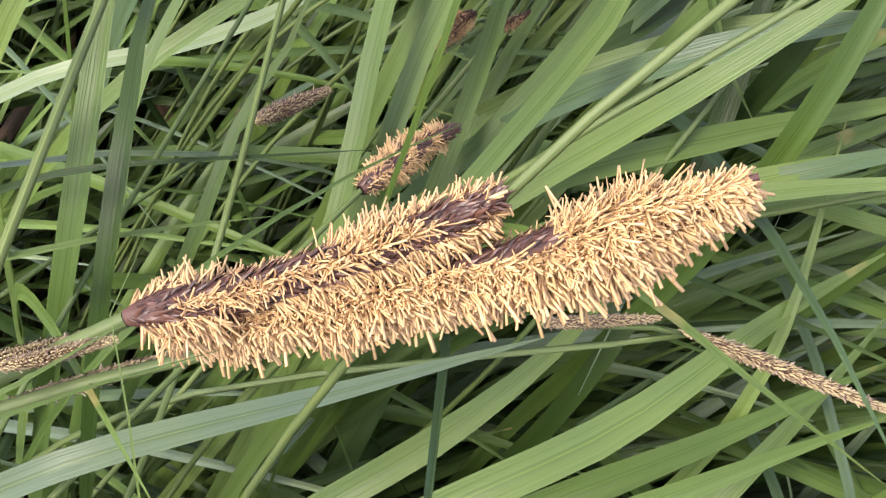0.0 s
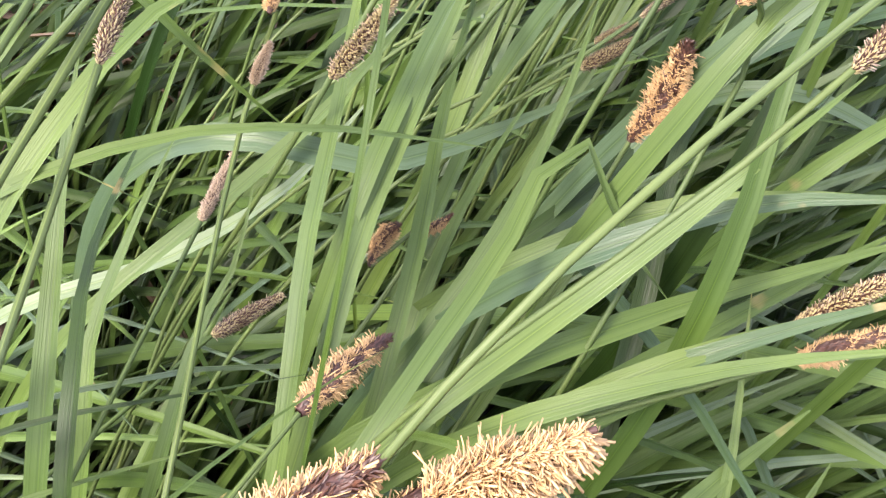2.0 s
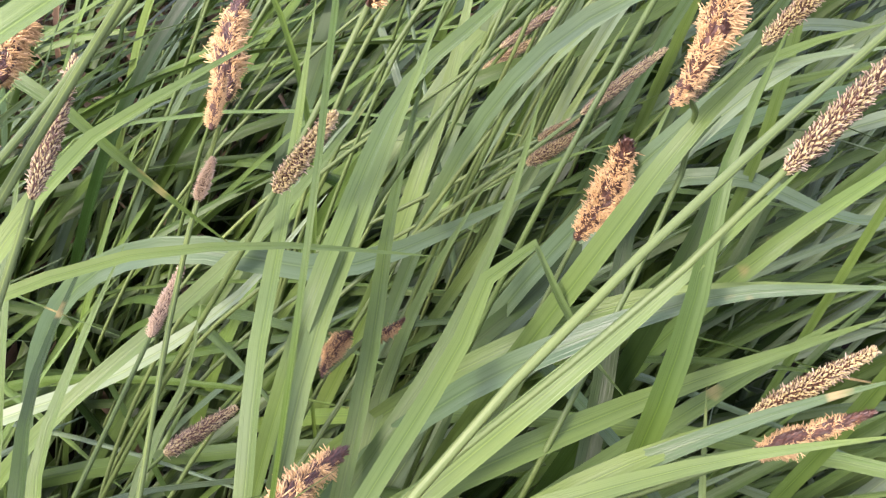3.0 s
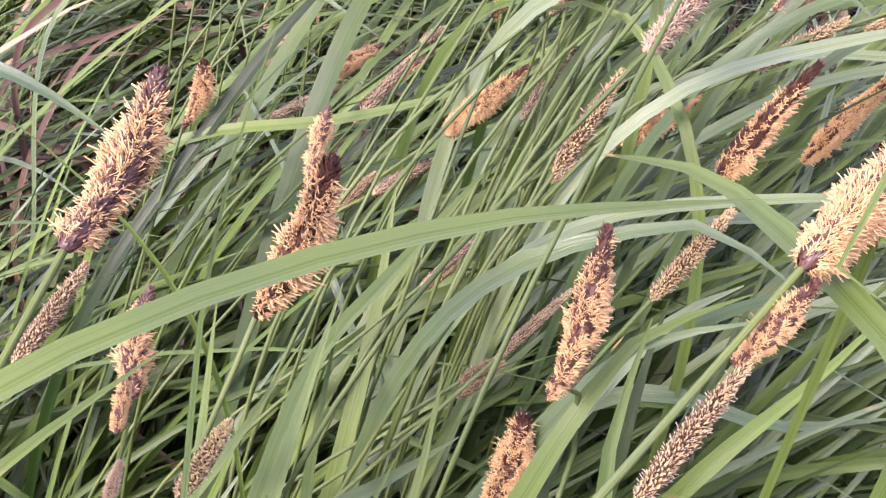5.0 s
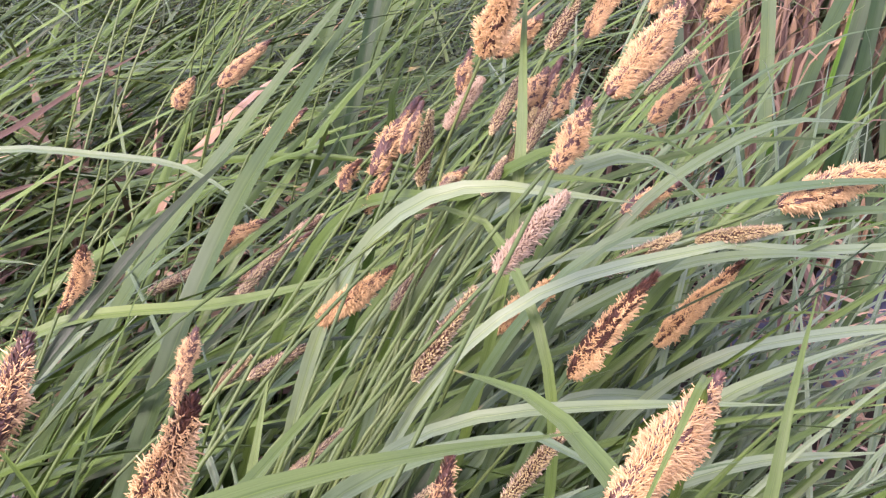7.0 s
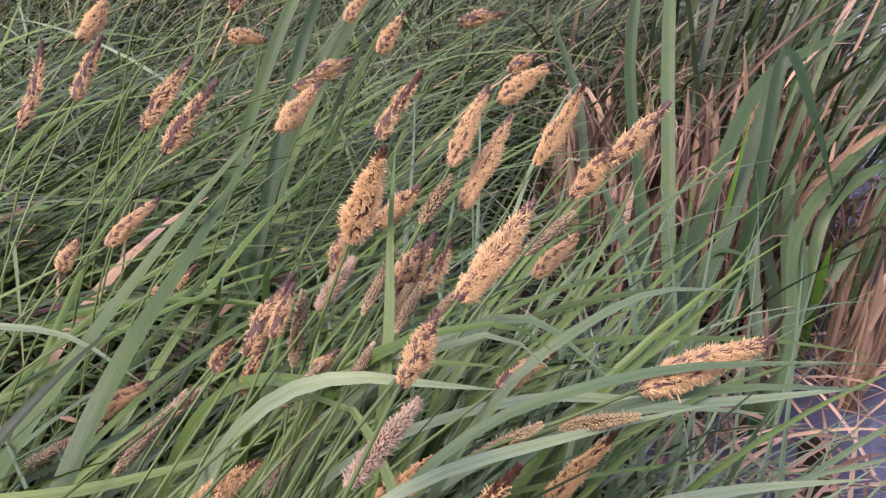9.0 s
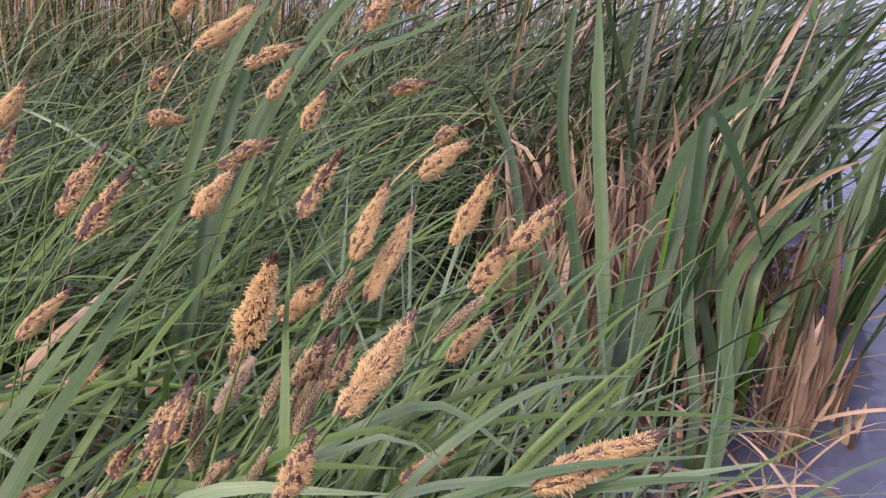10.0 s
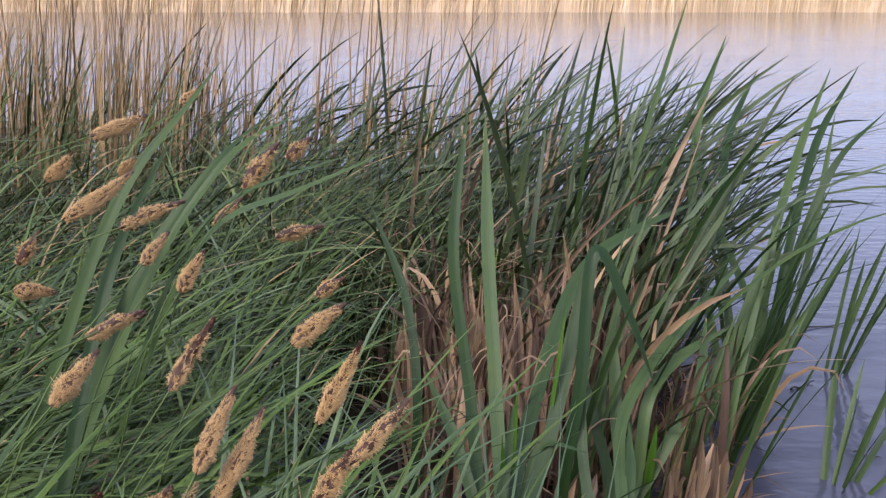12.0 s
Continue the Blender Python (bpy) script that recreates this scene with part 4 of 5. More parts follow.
LABELS = {
    "male": "flowering sedge stem with cream-yellow male spike in bloom",
    "dark": "flowering sedge stem with purple-brown, barely open spike",
    "female": "sedge stem with slender olive and brown female spike",
    "pale": "sedge stem with pale fluffy female spike",
}
SUB = {"male": ("scale_cover", "anther_fringe"), "dark": ("scale_cover", "anther_fringe"), "female": ("utricle_cover", "scale_cover", "stigma_fringe"), "pale": ("utricle_cover", "scale_cover", "stigma_fringe")}
PART_LABEL = {"anther_fringe": "cream-yellow anthers", "scale_cover": "purple-brown scales", "utricle_cover": "olive utricles", "stigma_fringe": "pale stigma threads"}


def add_spike(owner, kind, base, tip, width, meshes=None, nominal=None):
    if kind == "male" and width > 0.0128 and meshes is None:
        meshes, nominal, width = SPIKES["big"][rng.integers(3)], (0.05, 0.015), width * 0.95
    if kind in ("female", "pale"):
        width = width * 0.86
    meshes = meshes or SPIKES[kind][rng.integers(len(SPIKES[kind]))]
    base, tip = Vector(base), Vector(tip)
    d = tip - base
    n = nominal or ((0.05, 0.011) if kind in ("male", "dark") else (0.05, 0.0075))
    turn = d.to_track_quat("Z", "Y").to_matrix().to_4x4() @ pose(0, 0, 0, 0, 0, rng.uniform(-45, 45) if nominal is None or nominal[1] > 0.0149 else 0)
    basis = Matrix.Translation(base) @ turn @ Matrix.Diagonal((width / n[1], width / n[1], d.length / n[0], 1))
    spike = part("male_spike" if kind in ("male", "dark") else "female_spike", meshes[0], owner, basis=basis)
    for name, me in zip(SUB[kind], meshes[1:]):
        tagged(piece(name, me, spike, PART_LABEL[name]), kind="stuff")
    return spike


def flowering_stem(*spikes):
    """A stem that rises from the ground to its lowest spike and runs on through the others."""
    kind, base, tip, width = spikes[0]
    order = sorted(spikes, key=lambda q: q[1][2])
    low = np.array(order[0][1])
    d = np.array(tip) - np.array(base)
    d = d / np.linalg.norm(d)
    flat = np.array([d[0], d[1], 0]) + np.array([0.5, 0.2, 0])
    root = low - flat * 0.22
    root[2] = max(float(ground_height(root[0], root[1])), -0.1) - 0.01
    bend = low - np.array([d[0], d[1], max(d[2], 0.25)]) * 0.12
    pts = [root, root * 0.6 + bend * 0.4 + np.array([0, 0, 0.06]), bend, low]
    for q in order[1:]:
        if np.linalg.norm(np.array(q[1]) - pts[-1]) > 0.004:
            pts.append(np.array(q[1]))
    owner = thing("flowering_sedge", root, LABELS[kind], "sedge stem", "flowering sedge stems")
    s = np.linspace(0, 1, 26)
    v, f, uv = tube(spline(pts, s), np.interp(s, [0, 1], [0.0013, 0.0008]), 5)
    part("culm", mesh_of("culm", v, f, CULM, uv), owner)
    for q in spikes:
        add_spike(owner, *q)
    return owner


# the stem held close to the lens at first: two long male spikes side by side
hero = thing("flowering_sedge", (-0.28, -0.12, 0.05), "sedge stem with two cream-yellow male spikes side by side", "sedge stem", "flowering sedge stems")
s = np.linspace(0, 1, 30)
v, f, uv = tube(spline([(-0.28, -0.12, 0.05), (-0.2, -0.07, 0.36), (-0.12, -0.01, 0.53), (-0.0710, 0.0313, 0.5550), (-0.0598, 0.0442, 0.5605)], s), np.interp(s, [0, 1], [0.0022, 0.0013]), 8)
part("culm", mesh_of("culm", v, f, CULM, uv), hero)
v, f, uv = tube(spline([(-0.27, -0.12, 0.05), (-0.19, -0.075, 0.36), (-0.115, -0.015, 0.525), (-0.0740, 0.0294, 0.5448), (-0.0488, 0.0495, 0.5527)], s), np.interp(s, [0, 1], [0.0018, 0.0010]), 8)
part("culm", mesh_of("culm", v, f, CULM, uv), hero)
upper = male_spike(101, L=0.0568, width=0.0112, count=9000, bare=-0.16, sides=4, seg=3, thick=0.00019, tip_bare=0.74, grain=1.4, stripe=0.42, base_bare=0.22, core=0.29, fringe=0.25, flank=0.95, sag=0.45, span=(0.0, 0.6), shape=((0, 0.1, 0.4, 0.7, 0.9, 1), (0.40, 0.84, 1.0, 0.95, 0.62, 0.3)))
lower = male_spike(107, L=0.0838, width=0.0150, count=15000, bare=-0.3, sides=4, seg=3, thick=0.00019, tip_bare=0.999, scale_top=0.86, grain=1.5, stripe=0.5, base_bare=0.02, core=0.27, fringe=0.22, flank=1.5, sag=0.5, span=(0.2, 0.64), shape=((0, 0.15, 0.4, 0.6, 0.76, 0.9, 1), (0.32, 0.52, 0.70, 0.98, 0.84, 0.42, 0.14)))
add_spike(hero, "male", (-0.0590, 0.0437, 0.5624), (-0.0189, 0.0818, 0.5757), 0.0112, upper, (0.0568, 0.0112))
add_spike(hero, "male", (-0.0526, 0.0487, 0.5567), (0.0112, 0.0945, 0.5850), 0.0150, lower, (0.0838, 0.0150))
add_spike(hero, "female", (-0.0803, 0.0299, 0.5492), (-0.0627, 0.0431, 0.5557), 0.0040)
add_spike(hero, "female", (-0.0782, 0.0267, 0.5417), (-0.0506, 0.0501, 0.5523), 0.0034)
flowering_stem(("male", (-0.068, 0.161, 0.654), (-0.063, 0.195, 0.673), 0.0109))
flowering_stem(("female", (-0.078, 0.150, 0.634), (-0.071, 0.169, 0.645), 0.0047))
flowering_stem(("male", (-0.216, 0.417, 0.521), (-0.206, 0.434, 0.551), 0.0113))
flowering_stem(("male", (-0.070, 0.219, 0.591), (-0.044, 0.224, 0.639), 0.0117), ("male", (-0.069, 0.256, 0.607), (-0.069, 0.277, 0.621), 0.0061), ("female", (-0.088, 0.191, 0.548), (-0.073, 0.202, 0.570), 0.0071))
flowering_stem(("male", (-0.116, 0.218, 0.553), (-0.125, 0.251, 0.567), 0.0103), ("male", (-0.113, 0.204, 0.553), (-0.114, 0.218, 0.565), 0.0050), ("pale", (-0.116, 0.195, 0.534), (-0.111, 0.200, 0.547), 0.0044))
flowering_stem(("male", (0.009, 0.219, 0.584), (0.016, 0.241, 0.617), 0.0098), ("dark", (0.006, 0.217, 0.580), (0.014, 0.230, 0.597), 0.0055), ("female", (0.009, 0.225, 0.576), (0.017, 0.238, 0.597), 0.0062))
flowering_stem(("male", (-0.014, 0.226, 0.523), (-0.005, 0.240, 0.551), 0.0111))
flowering_stem(("male", (-0.216, 0.580, 0.467), (-0.181, 0.604, 0.483), 0.0148), ("female", (-0.239, 0.538, 0.457), (-0.207, 0.582, 0.462), 0.0087))
flowering_stem(("male", (-0.083, 0.419, 0.532), (-0.041, 0.405, 0.574), 0.0140))
flowering_stem(("male", (-0.008, 0.449, 0.516), (0.032, 0.432, 0.567), 0.0146), ("female", (-0.028, 0.384, 0.534), (-0.005, 0.404, 0.541), 0.0065))
flowering_stem(("female", (-0.013, 0.318, 0.580), (0.006, 0.336, 0.610), 0.0081))
flowering_stem(("female", (-0.142, 0.420, 0.480), (-0.126, 0.438, 0.494), 0.0073), ("female", (-0.119, 0.413, 0.498), (-0.095, 0.442, 0.503), 0.0081))
flowering_stem(("dark", (0.036, 0.397, 0.532), (0.068, 0.397, 0.588), 0.0131))
flowering_stem(("male", (0.075, 0.513, 0.477), (0.111, 0.485, 0.550), 0.0145))
flowering_stem(("male", (0.057, 0.210, 0.633), (0.080, 0.251, 0.644), 0.0161))
flowering_stem(("male", (0.047, 0.194, 0.620), (0.060, 0.205, 0.635), 0.0069), ("female", (0.032, 0.173, 0.601), (0.050, 0.195, 0.622), 0.0060))
flowering_stem(("female", (0.023, 0.290, 0.556), (0.044, 0.303, 0.584), 0.0073))
flowering_stem(("female", (-0.056, 0.329, 0.460), (-0.038, 0.344, 0.470), 0.0075))
flowering_stem(("female", (-0.051, 0.433, 0.533), (-0.034, 0.475, 0.555), 0.0079))
flowering_stem(("female", (-0.101, 0.410, 0.444), (-0.079, 0.428, 0.456), 0.0067))
flowering_stem(("dark", (-0.174, 0.530, 0.475), (-0.138, 0.578, 0.493), 0.0075))
flowering_stem(("male", (0.082, 0.535, 0.651), (0.100, 0.553, 0.672), 0.0118), ("male", (0.094, 0.548, 0.662), (0.129, 0.576, 0.691), 0.0108))
flowering_stem(("male", (0.043, 0.387, 0.663), (0.068, 0.419, 0.692), 0.0150))
flowering_stem(("male", (0.029, 0.345, 0.651), (0.038, 0.369, 0.668), 0.0099))
flowering_stem(("pale", (0.012, 0.335, 0.616), (0.033, 0.366, 0.634), 0.0095))
flowering_stem(("male", (-0.017, 0.475, 0.645), (0.001, 0.471, 0.693), 0.0181))
flowering_stem(("male", (0.018, 0.560, 0.655), (0.035, 0.591, 0.692), 0.0135))
flowering_stem(("male", (0.023, 0.567, 0.629), (0.047, 0.604, 0.674), 0.0142))
flowering_stem(("male", (0.055, 0.763, 0.591), (0.088, 0.775, 0.651), 0.0173))
flowering_stem(("male", (0.016, 0.905, 0.600), (0.060, 0.938, 0.627), 0.0223))
flowering_stem(("dark", (-0.084, 0.874, 0.570), (-0.049, 0.908, 0.625), 0.0156))
flowering_stem(("male", (-0.131, 0.746, 0.612), (-0.106, 0.781, 0.642), 0.0190))
flowering_stem(("dark", (-0.224, 0.754, 0.588), (-0.192, 0.797, 0.636), 0.0170))
flowering_stem(("dark", (-0.242, 0.761, 0.603), (-0.214, 0.808, 0.651), 0.0154))
flowering_stem(("male", (0.114, 0.436, 0.603), (0.174, 0.468, 0.615), 0.0181))
flowering_stem(("female", (0.045, 0.410, 0.577), (0.076, 0.411, 0.599), 0.0080), ("female", (0.082, 0.421, 0.591), (0.115, 0.418, 0.602), 0.0081))
flowering_stem(("female", (-0.045, 0.470, 0.581), (-0.043, 0.488, 0.614), 0.0093))
flowering_stem(("pale", (-0.034, 0.478, 0.608), (-0.020, 0.501, 0.627), 0.0093))
flowering_stem(("dark", (-0.003, 0.501, 0.598), (0.014, 0.540, 0.627), 0.0109))
flowering_stem(("female", (-0.006, 0.493, 0.584), (0.005, 0.509, 0.611), 0.0084))
flowering_stem(("female", (0.056, 0.613, 0.585), (0.085, 0.642, 0.603), 0.0102))
flowering_stem(("male", (0.061, 0.653, 0.552), (0.091, 0.675, 0.577), 0.0139))
flowering_stem(("dark", (0.051, 0.488, 0.567), (0.079, 0.523, 0.571), 0.0109))
flowering_stem(("dark", (-0.070, 0.474, 0.583), (-0.055, 0.517, 0.609), 0.0120))
flowering_stem(("female", (-0.168, 0.512, 0.476), (-0.139, 0.561, 0.506), 0.0084))
flowering_stem(("male", (-0.228, 0.655, 0.554), (-0.201, 0.690, 0.578), 0.0138))
flowering_stem(("male", (-0.244, 0.620, 0.550), (-0.238, 0.642, 0.565), 0.0134))
flowering_stem(("dark", (-0.192, 0.637, 0.529), (-0.169, 0.664, 0.540), 0.0103))
flowering_stem(("male", (-0.024, 0.562, 0.618), (-0.001, 0.584, 0.636), 0.0124))
flowering_stem(("female", (0.006, 0.539, 0.630), (0.019, 0.560, 0.651), 0.0100))
flowering_stem(("female", (-0.013, 0.480, 0.606), (-0.001, 0.506, 0.631), 0.0071))
flowering_stem(("dark", (0.011, 0.508, 0.606), (0.024, 0.530, 0.628), 0.0085))
flowering_stem(("female", (0.005, 0.471, 0.603), (0.014, 0.492, 0.620), 0.0069))
flowering_stem(("dark", (-0.032, 0.503, 0.616), (-0.030, 0.523, 0.634), 0.0079))
flowering_stem(("male", (-0.004, 0.506, 0.609), (0.007, 0.536, 0.622), 0.0103))
flowering_stem(("female", (-0.037, 0.427, 0.586), (-0.024, 0.449, 0.598), 0.0061))
flowering_stem(("dark", (-0.083, 0.466, 0.577), (-0.075, 0.477, 0.590), 0.0084))
flowering_stem(("female", (-0.116, 0.491, 0.539), (-0.107, 0.508, 0.541), 0.0068))
flowering_stem(("dark", (-0.030, 0.444, 0.592), (-0.020, 0.462, 0.597), 0.0068))
flowering_stem(("female", (-0.008, 0.430, 0.598), (-0.001, 0.450, 0.609), 0.0060))
flowering_stem(("dark", (-0.050, 0.457, 0.603), (-0.045, 0.480, 0.621), 0.0080))
flowering_stem(("female", (0.022, 0.477, 0.610), (0.036, 0.495, 0.620), 0.0064))
flowering_stem(("dark", (-0.071, 0.464, 0.567), (-0.061, 0.480, 0.587), 0.0073))
flowering_stem(("male", (-0.139, 1.005, 0.644), (-0.120, 1.038, 0.669), 0.0158))
flowering_stem(("dark", (-0.222, 0.925, 0.666), (-0.209, 0.948, 0.691), 0.0139))
flowering_stem(("dark", (-0.118, 1.221, 0.631), (-0.090, 1.254, 0.658), 0.0149))
flowering_stem(("male", (-0.250, 1.299, 0.676), (-0.230, 1.309, 0.696), 0.0175))
flowering_stem(("male", (-0.327, 0.846, 0.651), (-0.313, 0.882, 0.684), 0.0194))
flowering_stem(("male", (-0.223, 0.913, 0.647), (-0.193, 0.932, 0.639), 0.0176))
flowering_stem(("male", (-0.112, 1.030, 0.609), (-0.091, 1.057, 0.645), 0.0194))
flowering_stem(("dark", (-0.137, 0.871, 0.625), (-0.108, 0.901, 0.633), 0.0117))
flowering_stem(("dark", (-0.308, 0.790, 0.616), (-0.297, 0.829, 0.661), 0.0125))
flowering_stem(("dark", (-0.319, 0.723, 0.612), (-0.313, 0.765, 0.669), 0.0118))
flowering_stem(("male", (-0.192, 0.957, 0.699), (-0.140, 1.004, 0.735), 0.0195))
flowering_stem(("male", (-0.253, 1.222, 0.735), (-0.201, 1.273, 0.753), 0.0221))
flowering_stem(("dark", (-0.075, 1.188, 0.681), (-0.042, 1.233, 0.725), 0.0209))
flowering_stem(("dark", (-0.074, 1.374, 0.578), (-0.014, 1.405, 0.587), 0.0198))
flowering_stem(("dark", (-0.051, 1.349, 0.687), (-0.022, 1.377, 0.711), 0.0191))
flowering_stem(("male", (-0.256, 1.087, 0.710), (-0.230, 1.102, 0.737), 0.0185))
flowering_stem(("dark", (-0.190, 1.100, 0.657), (-0.129, 1.144, 0.677), 0.0162))
flowering_stem(("dark", (-0.170, 0.925, 0.599), (-0.124, 0.956, 0.612), 0.0139))
flowering_stem(("dark", (0.010, 1.124, 0.576), (0.038, 1.152, 0.588), 0.0162))
flowering_stem(("male", (-0.252, 1.621, 0.725), (-0.229, 1.650, 0.746), 0.0198))
flowering_stem(("female", (-0.089, 0.117, 0.606), (-0.093, 0.142, 0.619), 0.0046))
flowering_stem(("male", (-0.103, 0.132, 0.618), (-0.105, 0.149, 0.621), 0.0080))
flowering_stem(("female", (-0.130, 0.166, 0.444), (-0.118, 0.193, 0.441), 0.0072))
flowering_stem(("male", (-0.075, 0.180, 0.490), (-0.071, 0.193, 0.498), 0.0067), ("dark", (-0.069, 0.200, 0.489), (-0.060, 0.208, 0.492), 0.0045))
flowering_stem(("male", (-0.067, 0.124, 0.497), (-0.058, 0.159, 0.491), 0.0100))
flowering_stem(("female", (0.042, 0.194, 0.505), (0.068, 0.211, 0.524), 0.0072))
flowering_stem(("dark", (0.044, 0.181, 0.507), (0.069, 0.193, 0.521), 0.0070))
flowering_stem(("pale", (-0.140, 0.186, 0.476), (-0.142, 0.213, 0.483), 0.0054))
flowering_stem(("female", (-0.077, 0.356, 0.494), (-0.055, 0.391, 0.503), 0.0048))
flowering_stem(("female", (-0.031, 0.303, 0.509), (-0.008, 0.329, 0.525), 0.0053))
flowering_stem(("female", (-0.047, 0.309, 0.489), (-0.034, 0.318, 0.496), 0.0055))
flowering_stem(("female", (-0.016, 0.120, 0.484), (0.009, 0.135, 0.486), 0.0041), ("female", (0.014, 0.137, 0.482), (0.066, 0.136, 0.490), 0.0048))
flowering_stem(("female", (-0.069, 0.029, 0.562), (-0.057, 0.040, 0.564), 0.0030))


# ---- cattails ----
clump_front = thing("cattail_plant", (0.2, 1.02, -0.05), "tall cattail with broad blue-green leaves", "cattail", "cattails")
clump_side = thing("cattail_plant", (0.33, 1.06, -0.05), "cattail with upright blue-green leaves at the water", "cattail", "cattails")
clump_fan = thing("cattail_plant", (0.43, 1.5, -0.05), "fan of upright green cattail leaves at the water's edge", "cattail", "cattails")
clump_edge = thing("cattail_plant", (0.78, 2.0, -0.05), "tall cattail at the outer edge, leaning over the water", "cattail", "cattails")
cattail_leaf(clump_front, 0.0300, (0.197, 1.313, 0.134), (0.191, 1.469, 0.268), (0.164, 1.686, 0.500), (0.190, 1.803, 0.705))
cattail_leaf(clump_front, 0.0330, (0.224, 1.312, 0.136), (0.225, 1.472, 0.313), (0.218, 1.615, 0.491), (0.217, 1.760, 0.691))
cattail_leaf(clump_front, 0.0400, (0.219, 1.312, 0.136), (0.282, 1.549, 0.233), (0.412, 1.802, 0.432), (0.633, 1.960, 0.505))
cattail_leaf(clump_front, 0.0334, (0.232, 1.312, 0.136), (0.294, 1.411, 0.252), (0.370, 1.582, 0.502))
cattail_leaf(clump_front, 0.0238, (0.207, 1.292, 0.148), (0.234, 1.352, 0.262), (0.246, 1.386, 0.341))
cattail_leaf(clump_front, 0.0279, (0.201, 1.313, 0.134), (0.165, 1.412, 0.267), (0.118, 1.488, 0.350))
cattail_leaf(clump_side, 0.0236, (0.107, 1.555, 0.260), (0.087, 1.634, 0.413), (0.028, 1.701, 0.553))
cattail_leaf(clump_side, 0.0181, (0.256, 1.378, 0.181), (0.291, 1.414, 0.261), (0.352, 1.369, 0.270))
cattail_leaf(clump_front, 0.0307, (0.346, 1.461, 0.320), (0.381, 1.531, 0.519), (0.421, 1.513, 0.433), (0.466, 1.503, 0.317))
cattail_leaf(clump_side, 0.0256, (0.358, 1.355, 0.113), (0.353, 1.449, 0.236), (0.355, 1.553, 0.393))
cattail_leaf(clump_side, 0.0303, (0.391, 1.319, 0.136), (0.427, 1.531, 0.255), (0.554, 1.705, 0.342), (0.702, 1.888, 0.402))
cattail_leaf(clump_side, 0.0274, (0.390, 1.351, 0.117), (0.419, 1.418, 0.197), (0.428, 1.491, 0.263))

cattail_leaf(clump_fan, 0.0336, (0.434, 1.560, 0.097), (0.432, 1.620, 0.211), (0.436, 1.700, 0.345))
cattail_leaf(clump_fan, 0.0321, (0.450, 1.560, 0.097), (0.490, 1.620, 0.261), (0.539, 1.680, 0.287), (0.646, 1.750, 0.323))
cattail_leaf(clump_fan, 0.0280, (0.422, 1.560, 0.097), (0.395, 1.620, 0.211), (0.384, 1.680, 0.277))
cattail_leaf(clump_fan, 0.0220, (0.441, 1.560, 0.097), (0.447, 1.580, 0.169), (0.454, 1.600, 0.220))
cattail_leaf(clump_fan, 0.0321, (0.461, 1.570, 0.092), (0.514, 1.600, 0.170), (0.568, 1.650, 0.238), (0.605, 1.750, 0.344))
cattail_leaf(clump_fan, 0.0247, (0.417, 1.580, 0.086), (0.410, 1.640, 0.181), (0.431, 1.720, 0.271))
cattail_leaf(clump_edge, 0.0300, (0.794, 2.050, 0.069), (0.859, 2.200, 0.348), (0.959, 2.350, 0.559), (1.045, 2.450, 0.713))
cattail_leaf(clump_edge, 0.0299, (0.800, 2.050, 0.069), (0.900, 2.200, 0.373), (0.996, 2.350, 0.572), (1.108, 2.450, 0.715))
cattail_leaf(clump_edge, 0.0252, (0.796, 2.000, 0.065), (0.869, 2.050, 0.410), (0.951, 2.100, 0.567), (1.053, 2.150, 0.650))
cattail_leaf(clump_edge, 0.0327, (0.737, 2.100, 0.047), (0.735, 2.400, 0.350), (0.786, 2.600, 0.592), (0.895, 2.800, 0.773))
cattail_leaf(clump_edge, 0.0318, (0.761, 2.100, 0.060), (0.774, 2.300, 0.374), (0.835, 2.500, 0.550), (0.952, 2.700, 0.688))
cattail_leaf(clump_edge, 0.0274, (0.793, 2.000, 0.040), (0.796, 2.100, 0.226), (0.755, 2.300, 0.400), (0.746, 2.500, 0.564))
cattail_leaf(clump_edge, 0.0237, (0.804, 2.000, 0.040), (0.854, 2.050, 0.194), (0.896, 2.100, 0.301), (1.008, 2.300, 0.629))

def cattail_plant(x, y, count, height, spread, mat=CATTAIL, label="cattail with long bluish green leaves leaning over the water", fan=(5, 26)):
    owner = thing("cattail_plant", (x, y, -0.08), label, "cattail", "cattails")
    r = np.array([x, y, -0.08]) + np.stack([rng.normal(0, 0.012, count), rng.normal(0, 0.012, count), np.zeros(count)], 1)
    c, w, sd = blades(r, height * rng.uniform(0.7, 1.1, count), rng.uniform(*fan, count), np.where(rng.uniform(0, 1, count) < 0.06, rng.uniform(90, 150, count), rng.uniform(min(18, spread / 2), spread, count)), rng.normal(5, 42, count), rng.uniform(0.0075, 0.0145, count), 14, power=rng.uniform(1.0, 2.4), tip=0.2)
    for k in range(count):
        v, f, uv = ribbons(c[k:k + 1], w[k:k + 1], sd[k:k + 1], 0.18)
        part("leaf", mesh_of("leaf", v, f, mat, uv), owner)


def stand_edge(y):
    """How far the cattails reach into the water."""
    return 0.52 + 0.30 * (y - 1.75)


for k in range(40):
    y = 1.78 + 1.7 * rng.uniform()
    x = rng.uniform(0.27 - 0.45 * max(0.0, y - 2.3), stand_edge(y) - 0.07)
    cattail_plant(x, y, 8, rng.uniform(0.66, 1.0), 84, CATTAIL_MID if k % 4 == 0 else CATTAIL)
cattail_plant(0.86, 1.77, 10, 0.38, 46, CATTAIL_MID, "small separate cattail standing in open water", (8, 40))
cattail_plant(1.06, 2.33, 9, 0.42, 40, CATTAIL_MID, "small separate cattail standing in open water", (5, 30))
cattail_plant(1.02, 1.86, 5, 0.30, 46, CATTAIL_MID, "small separate cattail standing in open water", (10, 40))
